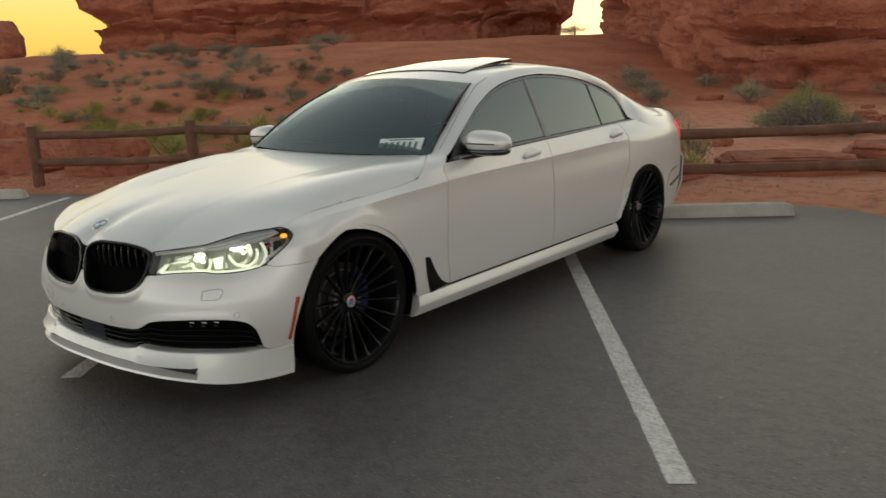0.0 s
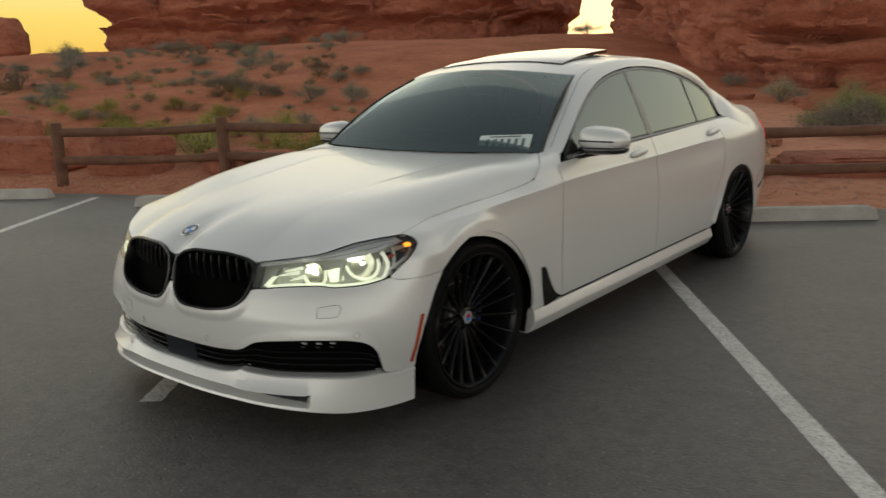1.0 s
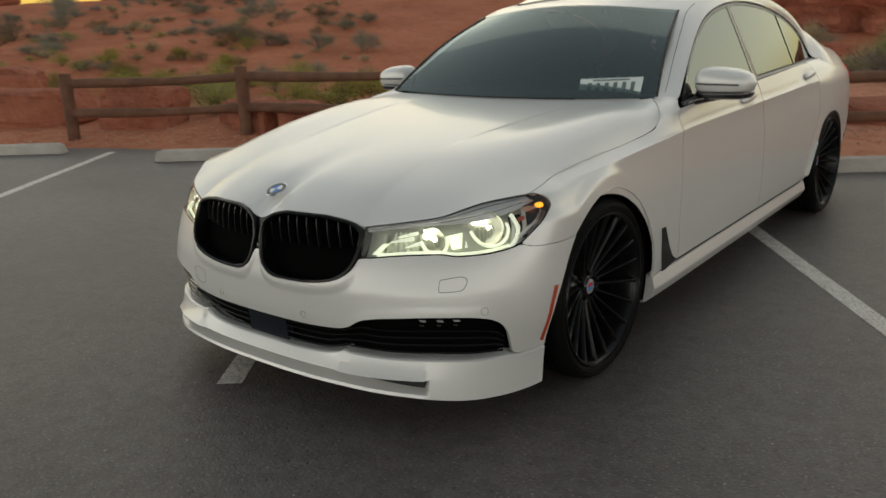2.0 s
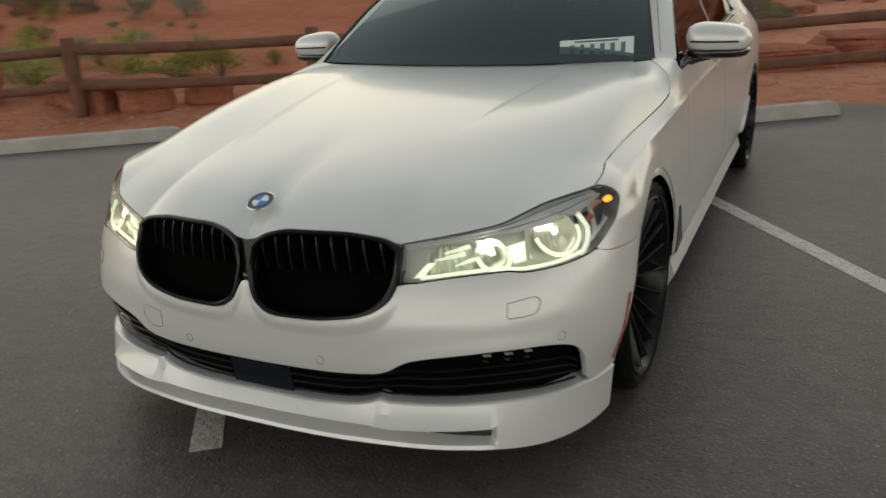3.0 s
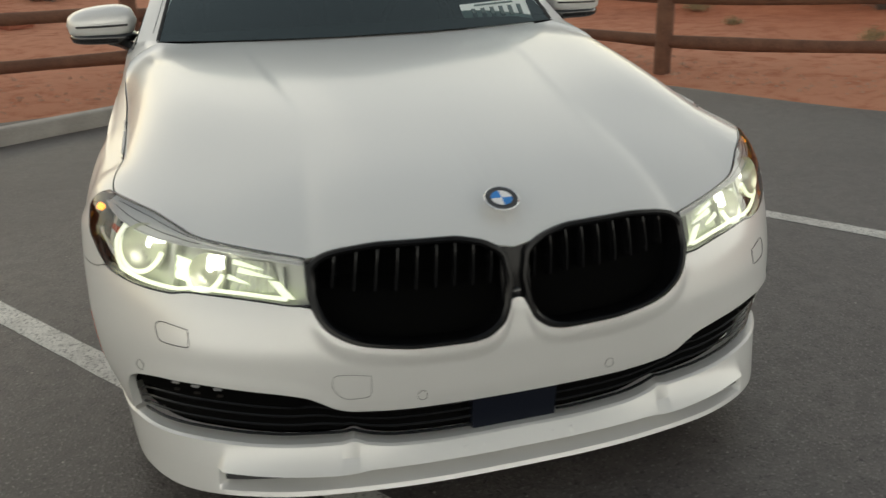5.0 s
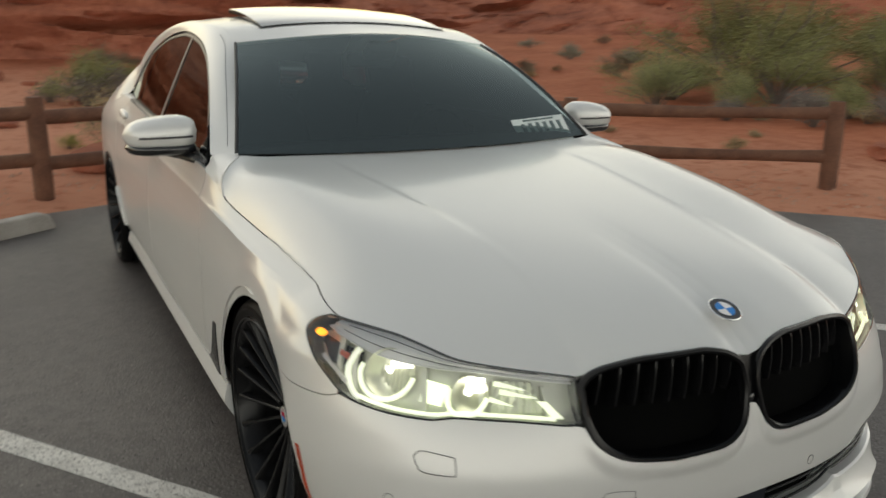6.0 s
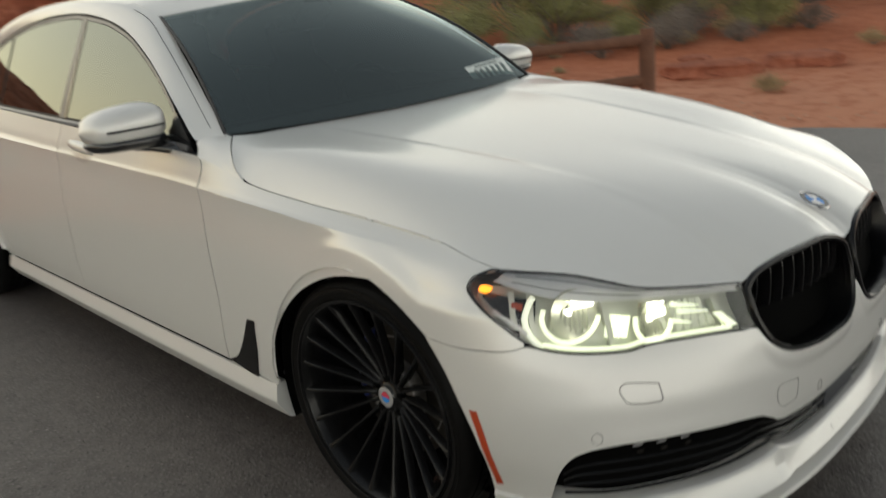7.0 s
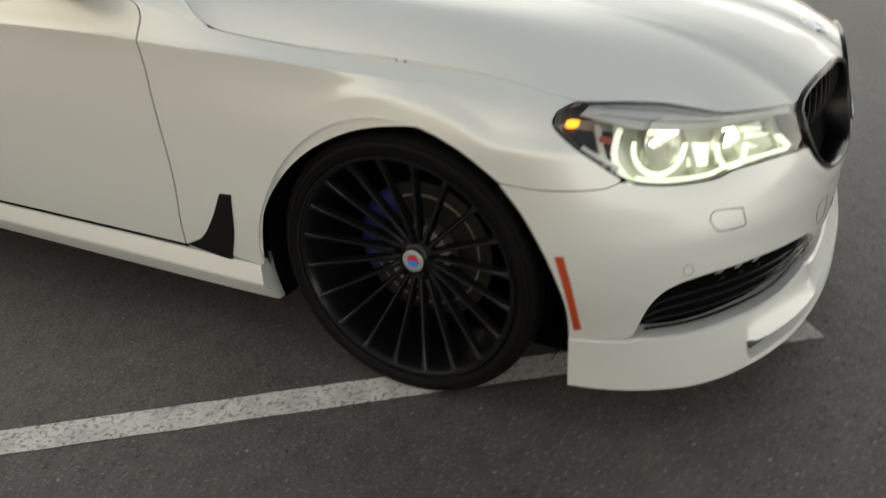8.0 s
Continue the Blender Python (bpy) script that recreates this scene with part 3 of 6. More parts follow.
def mould(q, z):
    # a soft roll under the kidneys, a brow over the outer intakes and a waist between them
    roll = 0.007 * ease(0.048, 0.010, bumper_top(min(q, 0.66)) - z) * ease(0.012, 0.05, q) * ease(0.70, 0.60, q)
    brow = 0.003 * ease(0.040, 0.0, z - intake_top(q)) * ease(0.52, 0.66, q) * ease(1.25, 1.12, q)
    waist = -0.0010 * math.exp(-((z - 0.505) / 0.022) ** 2) * ease(0.50, 0.75, q) * ease(1.3, 1.1, q)
    return roll + brow + waist


def build_nose():
    rows = coons(over(intake_top, 0, 1.383), over(bumper_top, 0, 1.544), chain((0, 0.375), (0, 0.5), (0, 0.615)),
                 chain((1.383, 0.288), (1.392, 0.386), (1.433, 0.498), (1.485, 0.586), (1.544, 0.652)), 150, 40)

    front = part("front_bumper", rimmed(both([[skin(p[0], p[1], mould(p[0], p[1])) for p in row] for row in rows]), 0.02), PAINT, car)
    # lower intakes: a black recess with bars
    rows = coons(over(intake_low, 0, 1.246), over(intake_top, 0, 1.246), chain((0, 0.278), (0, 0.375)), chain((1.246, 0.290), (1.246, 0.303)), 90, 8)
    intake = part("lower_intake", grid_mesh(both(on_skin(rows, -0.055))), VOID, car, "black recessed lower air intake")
    for k in range(4):
        for s in SIDES:
            pts = []
            for i in range(40):
                q = 0.17 + (1.205 - 0.17) * i / 39
                lo, hi = intake_low(q), intake_top(q)
                pts.append(skin(q, lo + (hi - lo) * (k + 0.55) / (4.4 + 1.2 * ease(0.6, 0.75, q)), -0.020))
            part("intake_bar", tube([(s * p[0], p[1], p[2]) for p in pts], 0.0036, 6, 0.9), RIM, intake)
    rows = coons(over(intake_low, 0, 0.165), over(intake_top, 0, 0.165), chain((0, 0.278), (0, 0.375)), chain((0.165, 0.278), (0.165, 0.376)), 8, 4)
    part("radar_cover", rimmed(both(on_skin(rows, -0.018)), 0.03), RADAR, intake, "dark blue radar cover")
    for s in SIDES:
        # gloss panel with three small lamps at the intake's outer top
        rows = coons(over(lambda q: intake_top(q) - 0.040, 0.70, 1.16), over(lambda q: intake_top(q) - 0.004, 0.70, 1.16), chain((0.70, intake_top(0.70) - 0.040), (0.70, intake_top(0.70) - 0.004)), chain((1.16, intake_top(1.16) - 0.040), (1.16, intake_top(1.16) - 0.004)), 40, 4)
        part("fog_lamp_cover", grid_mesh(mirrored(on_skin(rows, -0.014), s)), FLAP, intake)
        for q in (0.90, 0.962, 1.02):
            rows = coons(chain((q, 0.432), (q + 0.022, 0.431)), chain((q - 0.005, 0.440), (q + 0.019, 0.439)), chain((q, 0.432), (q - 0.005, 0.440)), chain((q + 0.022, 0.431), (q + 0.019, 0.439)), 4, 3)
            part("fog_led", rimmed(mirrored(on_skin(rows, -0.0135), s), 0.006), FOG, intake, "small silver fog light")
            rows = coons(chain((q - 0.002, 0.418), (q + 0.012, 0.417)), chain((q - 0.004, 0.424), (q + 0.01, 0.423)), chain((q - 0.002, 0.418), (q - 0.004, 0.424)), chain((q + 0.012, 0.417), (q + 0.01, 0.423)), 3, 2)
            part("fog_led", rimmed(mirrored(on_skin(rows, -0.009), s), 0.004), STEEL, intake)
    # washer covers, tow cover and parking sensors: thin joints round flush lids
    for s in SIDES:
        lid = chain((0.985, 0.574), (1.03, 0.580), (1.066, 0.582), (1.077, 0.57), (1.062, 0.545), (1.05, 0.539), (1.0, 0.536), (0.976, 0.538), (0.978, 0.552), (0.985, 0.574))
        part("washer_cover", tube([(s * p[0], p[1], p[2]) for p in (skin(p_[0], p_[1], 0.0006 + mould(p_[0], p_[1])) for p_ in (lid(k / 60) for k in range(60)))], 0.0011, 4, closed=True), BLACK, front)
        for q, z in ((0.345, 0.411), (1.125, 0.4655)):
            ring = [skin(q + 0.0155 * math.cos(a) * (1 if q < 0.5 else 0.8), z + 0.0125 * math.sin(a), 0.0008 + mould(q, z + 0.0125 * math.sin(a))) for a in (2 * math.pi * k / 24 for k in range(24))]
            part("parking_sensor", tube([(s * p[0], p[1], p[2]) for p in ring], 0.0006, 4, closed=True), BLACK, front)
    lid = chain((0.50, 0.475), (0.56, 0.481), (0.60, 0.478), (0.605, 0.45), (0.58, 0.424), (0.54, 0.42), (0.505, 0.425), (0.498, 0.45), (0.50, 0.475))
    part("tow_cover", tube([(-p[0], p[1], p[2]) for p in (skin(p_[0], p_[1], 0.0004 + mould(p_[0], p_[1])) for p_ in (lid(k / 50) for k in range(50)))], 0.0006, 4, closed=True), BLACK, front)
    for s in SIDES:
        rows = coons(chain((1.354, 0.313), (1.372, 0.309)), chain((1.397, 0.509), (1.416, 0.507)), chain((1.354, 0.313), (1.377, 0.434), (1.397, 0.509)), chain((1.372, 0.309), (1.39, 0.41), (1.416, 0.507)), 3, 16)
        part("side_marker", rimmed(mirrored(on_skin(rows, 0.0015), s), 0.01), AMBER, front, "orange side reflector")


def build_lip():
    # a splitter with an upper face, a ledge, a slot and a thin blade
    low_z = spline((0, 0.183), (0.5, 0.183), (0.8, 0.174), (1.1, 0.151), (1.384, 0.142))
    blade = spline((0, 0.036), (0.7, 0.036), (1.0, 0.027), (1.2, 0.014), (1.384, 0.006))
    ledge = spline((0, 0.022), (0.5, 0.022), (0.62, 0.030), (0.9, 0.026), (1.2, 0.008), (1.384, 0.003))

    def section(q):
        top, zb, ob, oc = intake_low(q) - 0.003, low_z(q), blade(q), ledge(q)
        f, g = ease(0.525, 0.56, q), ease(0.910, 0.935, q)
        # middle: a ledge over a lettered face; outside: a tall face; both undercut above the blade, but not past the slot
        cut = 0.048 * (1 - g)
        mid = [(oc * 0.50, 0.258), (oc + 0.004, 0.234), (oc - cut, 0.231)]
        outer = [(oc * 0.45, 0.262), (oc * (1 - 0.25 * g) + 0.007 * (1 - g), 0.233), (oc * (1 - 0.22 * g) - cut, 0.230)]
        raw = [(-0.05, top + 0.002), (-0.004, top), (0.003, top - 0.004)]
        raw += [(m[0] * (1 - f) + o[0] * f, m[1] * (1 - f) + o[1] * f) for m, o in zip(mid, outer)]
        raw += [((oc - cut) * (1 - g) + ob * 0.88 * g, zb + 0.026), (ob - 0.004 * (1 - g) - 0.0008 * g, zb + 0.013), (ob, zb + 0.002), (ob - 0.012, zb - 0.004), (-0.09, zb - 0.002)]
        return [skin(q, z, o) for o, z in raw]
    n = 220
    cols = [section(1.384 * i / n) for i in range(n + 1)]
    rows = [[cols[i][k] for i in range(n + 1)] for k in reversed(range(len(cols[0])))]
    lip = part("front_lip", rimmed(both(rows), 0.0), PAINT, car, "white front splitter lip", sharp=20)
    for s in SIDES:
        # shade of the slot painted as a black strip, deepest at its outer end
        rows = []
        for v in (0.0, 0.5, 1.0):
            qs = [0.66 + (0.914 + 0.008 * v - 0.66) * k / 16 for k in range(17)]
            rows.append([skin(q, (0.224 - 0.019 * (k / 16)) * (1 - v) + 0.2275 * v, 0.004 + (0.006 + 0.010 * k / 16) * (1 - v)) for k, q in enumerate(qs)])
        part("lip_slot_shade", rimmed(mirrored(rows, s), 0.004), BLACK, lip, "black strip for the shade in the splitter slot")
    for k in range(6):
        a = (k - 2.5) * 0.075
        bm = bmesh.new()
        p = skin(abs(a), 0.247, 0.0142)
        box(bm, (0.036, 0.004, 0.017), (math.copysign(p[0], a), p[1], p[2]), Euler((radians(-30), 0, -a * 0.6)).to_matrix().to_4x4(), 0.001)
        part("embossed_mark", bm, PAINT, lip)


def build_kidney(s):
    loop = [(q, kidney_low(q)) for q in [0.014 + (0.705 - 0.014) * (k / 40) ** 1.0 for k in range(41)]]
    loop += [(q, kidney_top(q)) for q in [0.705 - (0.705 - 0.014) * k / 40 for k in range(1, 40)]]
    cq, cz = 0.35, 0.645
    rows = []
    for inset, lift in ((1.0, -0.012), (1.0, 0.006), (0.985, 0.011), (0.95, 0.011), (0.925, 0.006), (0.915, -0.03), (0.91, -0.078)):
        rows.append([(lambda p: (s * p[0], p[1], p[2]))(skin(max(0.003, cq + (q - cq) * inset), cz + (z - cz) * (1 - (1 - inset) * 1.35), lift)) for q, z in loop])
    frame_bm = grid_mesh(rows if s > 0 else [list(reversed(r)) for r in rows], close_u=True)
    grille = part("kidney_grille", frame_bm, FRAME, car, "gloss black kidney grille frame")
    # a black sheet stands in for the shade behind the slats
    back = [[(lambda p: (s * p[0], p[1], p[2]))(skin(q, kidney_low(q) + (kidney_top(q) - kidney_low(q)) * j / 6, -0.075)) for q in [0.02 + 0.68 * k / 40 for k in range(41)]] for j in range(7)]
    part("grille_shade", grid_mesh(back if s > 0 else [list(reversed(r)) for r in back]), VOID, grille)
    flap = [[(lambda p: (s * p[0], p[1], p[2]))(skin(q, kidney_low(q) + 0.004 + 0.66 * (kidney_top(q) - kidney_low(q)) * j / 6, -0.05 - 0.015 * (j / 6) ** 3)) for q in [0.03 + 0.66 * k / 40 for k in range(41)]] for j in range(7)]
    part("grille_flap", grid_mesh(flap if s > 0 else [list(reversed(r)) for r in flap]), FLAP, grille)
    for k in range(9):
        q = 0.085 + (0.625 - 0.085) * k / 8
        hi = kidney_top(q) - 0.014
        lo = hi - 0.44 * (hi - kidney_low(q))
        rows = []
        for j in range(9):
            z = lo + (hi - lo) * j / 8
            lean = -0.022 * (1 - j / 8) ** 1.5
            a, b, c = skin(q - 0.013, z, -0.05), skin(q, z, -0.006 + lean), skin(q + 0.013, z, -0.05)
            b0, b1 = b + (a - c) * 0.13, b - (a - c) * 0.13
            rows.append([(s * p[0], p[1], p[2]) for p in ((a, b0, b1, c) if s > 0 else (c, b1, b0, a))])
        part("grille_slat", grid_mesh(rows), RIM, grille)


def build_bridge():
    rows = [[skin(0.055 * u, z, l) for u in (0, 0.3, 0.6, 1)] for z, l in ((0.600, -0.035), (0.603, -0.008), (0.64, -0.004), (0.70, -0.004), (0.728, -0.004), (0.738, -0.02))]
    bridge = part("grille_bridge", grid_mesh(both(rows)), FRAME, car)
    p = skin(0, 0.628, 0.0)
    bm = lathe([(0.0, 0.004), (0.006, 0.004), (0.010, 0.002), (0.011, -0.01)], 20, "z")
    bmesh.ops.transform(bm, matrix=Matrix.Translation(p) @ Euler((radians(80), 0, 0)).to_matrix().to_4x4(), verts=bm.verts)
    part("front_camera", bm, GLOSS, bridge)


def build_headlight(s):
    lower = spline((0.70, 0.634), (0.888, 0.649), (1.0, 0.652), (1.06, 0.645), (1.147, 0.647), (1.2, 0.652), (1.27, 0.668), (1.325, 0.702), (1.40, 0.752), (1.43, 0.778))
    c0 = chain((0.664, 0.637), *[(q, lower(q)) for q in [0.72 + 0.58 * k / 14 for k in range(15)]], (1.33, 0.705), (1.40, 0.752), (1.432, 0.780))
    c1 = chain((0.708, 0.730), *[(q, lamp_top(q)) for q in [0.73 + 0.65 * k / 14 for k in range(15)]], (1.400, 0.8145))
    d0, d1 = chain((0.664, 0.637), (0.69, 0.68), (0.708, 0.730)), chain((1.432, 0.780), (1.432, 0.795), (1.422, 0.807), (1.400, 0.8145))
    cell = coons(c0, c1, d0, d1, 60, 14, 0.004)
    rows = on_skin(cell, -0.055)
    lamp = part("headlight", rimmed(mirrored(rows, s), 0.0), BOWL, car, "lit headlight with glowing rings")
    # walls from the housing to the lens
    edge = [cell[0][i] for i in range(61)] + [cell[j][60] for j in range(1, 15)] + [cell[14][i] for i in range(59, -1, -1)] + [cell[j][0] for j in range(13, 0, -1)]
    wall = [[(s * p[0], p[1], p[2]) for p in (skin(e[0], e[1], l) for e in edge)] for l in ((-0.056, 0.001) if s > 0 else (0.001, -0.056))]
    part("lamp_surround", grid_mesh(wall, close_u=True), GLOSS, lamp)
    seal = [(s * p[0], p[1], p[2]) for p in (skin(e[0], e[1], 0.000) for e in edge)]
    part("lamp_seal", tube(seal, 0.0027, 6, closed=True), GLOSS, lamp)
    part("lens", grid_mesh(mirrored(on_skin(cell, 0.002), s)), LENS, lamp)
    brow = []
    for k in range(6):
        row = []
        for i in range(1, 58):
            v = (0.86 - 0.17 * ease(0.35, 0.72, i / 60)) * (1 - k / 5) + 0.995 * k / 5
            j = min(13, int(v * 14))
            row.append(cell[j][i].lerp(cell[j + 1][i], v * 14 - j))
        brow.append(row)
    part("brow", rimmed(mirrored([[skin(p[0], p[1], -0.012 + 0.0014 * k + 0.002 * math.sin(k * 2.4)) for p in row] for k, row in enumerate(brow)], s), 0.01), BROW, lamp, "silver-grey brow trim")
    # dark grooves along the brow
    for k, i0 in ((2, 26), (4, 8)):
        groove = [(s * p[0], p[1], p[2]) for p in (skin(e[0], e[1], -0.0115 + 0.0014 * k + 0.002 * math.sin(k * 2.4)) for e in brow[k][i0:54])]
        part("brow_groove", tube(groove, 0.0010, 4), GLOSS, lamp)
    edge_line = [(s * p[0], p[1], p[2]) for p in (skin(e[0], e[1], -0.008) for e in brow[0])]
    part("brow_edge", tube(edge_line, 0.0022, 6), WHITE, lamp, "pale brow edge")

    def arc(q, z, r, a0, a1, lift, rad, mat, name, n=36):
        pts = [skin(q + r * math.cos(radians(a0 + (a1 - a0) * k / n)) / 0.9, z + r * math.sin(radians(a0 + (a1 - a0) * k / n)), lift) for k in range(n + 1)]
        part(name, tube([(s * p[0], p[1], p[2]) for p in pts], rad, 8), mat, lamp)
    for q, z, r in ((0.985, 0.699, 0.044), (1.190, 0.730, 0.058)):
        eye = skin(q, z, -0.036)
        nor = (skin(q, z, 0.02) - skin(q, z, 0.0)).normalized()
        rot = (Vector((s * nor[0], nor[1], nor[2])) + Vector((0, -0.6, 0))).normalized().to_track_quat("Z", "Y").to_matrix().to_4x4()
        place = Matrix.Translation((s * eye[0], eye[1], eye[2])) @ rot
        bm = lathe([(0.016, -0.012), (0.02, -0.004), (r * 0.8, 0.008), (r * 0.98, 0.022)], 32, "z")
        bmesh.ops.transform(bm, matrix=place, verts=bm.verts)
        part("reflector_bowl", bm, DIM, lamp)
        arc(q, z, r, -172, 12, -0.016, 0.0056, RING, "daytime_ring")
        bm = lathe([(0.0, 0.006), (0.005, 0.005), (0.0075, 0.001), (0.0085, -0.012)], 24, "z")
        bmesh.ops.transform(bm, matrix=place @ Matrix.Translation((0, 0.004, 0)), verts=bm.verts)
        part("projector", bm, LAMP, lamp)
    arc(1.205, 0.732, 0.078, -62, 30, -0.030, 0.007, HAZE, "ribbed_ring")
    strip_rows = [[skin(q, lower(q) + dz, -0.016) for q in [0.745 + 0.5 * k / 30 for k in range(31)]] for dz in (0.006, 0.011, 0.014)]
    part("light_guide", rimmed(mirrored(strip_rows, s), 0.006), RING, lamp)
    tail = [[skin(q + 0.055 * k / 6, lower(q) + 0.012 + 0.036 * k / 6, -0.016) for q in (0.722, 0.738, 0.752)] for k in range(7)]
    part("light_guide", rimmed(mirrored(tail, s), 0.004), RING, lamp)
    # finely stepped plates: glow added for lamplight beside the inner ring, dull behind the outer
    for (a, b, c, d), mat in ((((1.045, 0.672), (1.105, 0.678), (1.035, 0.712), (1.10, 0.722)), HAZE), (((0.945, 0.668), (1.02, 0.668), (0.95, 0.730), (1.015, 0.738)), DIM), (((1.14, 0.684), (1.24, 0.698), (1.15, 0.755), (1.23, 0.765)), DIM)):
        rows = coons(chain(a, b), chain(c, d), chain(a, c), chain(b, d), 16, 6)
        part("reflector_plate", rimmed(mirrored([[skin(p[0], p[1], -0.040 + 0.006 * (i % 2)) for i, p in enumerate(r_)] for r_ in rows], s), 0.006), mat, lamp)
    # a lit, wrinkled reflector beside the inner ring, under slanting bars of added glow
    rows = coons(chain((0.775, 0.662), (0.925, 0.664)), chain((0.82, 0.722), (0.93, 0.728)), chain((0.775, 0.662), (0.82, 0.722)), chain((0.925, 0.664), (0.93, 0.728)), 18, 8)
    part("reflector_plate", rimmed(mirrored([[skin(p[0], p[1], -0.042 + 0.004 * math.sin(i * 1.9 + j * 0.8)) for i, p in enumerate(r_)] for j, r_ in enumerate(rows)], s), 0.006), BOWL, lamp)
    for q0, z0, q1, z1 in ((0.80, 0.690, 0.905, 0.704), (0.835, 0.706, 0.925, 0.720), (0.862, 0.676, 0.93, 0.690)):
        rows = coons(chain((q0, z0), (q1, z1 - 0.004)), chain((q0 + 0.008, z0 + 0.004), (q1, z1 + 0.006)), chain((q0, z0), (q0 + 0.008, z0 + 0.004)), chain((q1, z1 - 0.004), (q1, z1 + 0.006)), 10, 2)
        part("reflector_plate", rimmed(mirrored(on_skin(rows, -0.030), s), 0.006), HAZE, lamp)
    # bright plates at the rings' upper inner side
    for q, z, w in ((0.972, 0.722, 0.026), (1.168, 0.762, 0.030)):
        rows = coons(chain((q - w, z - 0.018), (q + w * 0.7, z - 0.022)), chain((q - w * 0.8, z + 0.010), (q + w, z + 0.012)), chain((q - w, z - 0.018), (q - w * 0.8, z + 0.010)), chain((q + w * 0.7, z - 0.022), (q + w, z + 0.012)), 6, 4)
        part("projector_plate", rimmed(mirrored(on_skin(rows, -0.024), s), 0.004), LAMP, lamp)
    for q in (0.75, 0.93, 1.075, 1.255, 1.30):
        rows = coons(chain((q, lower(q) + 0.006), (q + 0.012, lower(q) + 0.007)), chain((q + 0.03, lamp_top(q) - 0.022), (q + 0.045, lamp_top(q) - 0.022)), chain((q, lower(q) + 0.006), (q + 0.03, lamp_top(q) - 0.022)), chain((q + 0.012, lower(q) + 0.007), (q + 0.045, lamp_top(q) - 0.022)), 3, 8)
        part("lamp_fin", rimmed(mirrored(on_skin(rows, -0.03), s), 0.02), BOWL, lamp)
    rows = on_skin(coons(chain((1.384, 0.7785), (1.396, 0.777), (1.408, 0.7805)), chain((1.379, 0.7885), (1.392, 0.7915), (1.405, 0.7915)), chain((1.384, 0.7785), (1.380, 0.7835), (1.379, 0.7885)), chain((1.408, 0.7805), (1.4095, 0.786), (1.405, 0.7915)), 6, 4), -0.006)
    tip = coons(chain((1.262, 0.688), (1.33, 0.7225), (1.405, 0.770)), chain((1.272, 0.766), (1.34, 0.778), (1.414, 0.792)), chain((1.262, 0.688), (1.272, 0.766)), chain((1.405, 0.770), (1.414, 0.792)), 12, 6)
    part("lamp_tip", rimmed(mirrored(on_skin(tip, -0.040), s), 0.0), FRAME, lamp, "black outer end of the lamp housing")
    blade = coons(chain((1.285, 0.688), (1.372, 0.742)), chain((1.280, 0.696), (1.366, 0.748)), chain((1.285, 0.688), (1.280, 0.696)), chain((1.372, 0.742), (1.366, 0.748)), 8, 2)
    part("light_guide", rimmed(mirrored(on_skin(blade, -0.022), s), 0.004), BROW, lamp)
    spot = on_skin(coons(chain((1.300, 0.744), (1.328, 0.752)), chain((1.302, 0.757), (1.328, 0.762)), chain((1.300, 0.744), (1.302, 0.757)), chain((1.328, 0.752), (1.328, 0.762)), 4, 3), -0.026)
    part("side_reflector", rimmed(mirrored(spot, s), 0.004), AMBER, lamp, "small amber reflector")
    part("turn_signal", rimmed(mirrored(rows, s), 0.008), BLINK, lamp, "glowing amber turn signal")


WING_JOINT = [(0.897, 0.46, 0.902), (0.901, 0.52, 0.9125), (0.898, 0.565, 0.936), (0.886, 0.60, 0.962), (0.863, 0.64, 0.982), (0.828, 0.69, 0.999), (0.782, 0.752, 1.0105)]


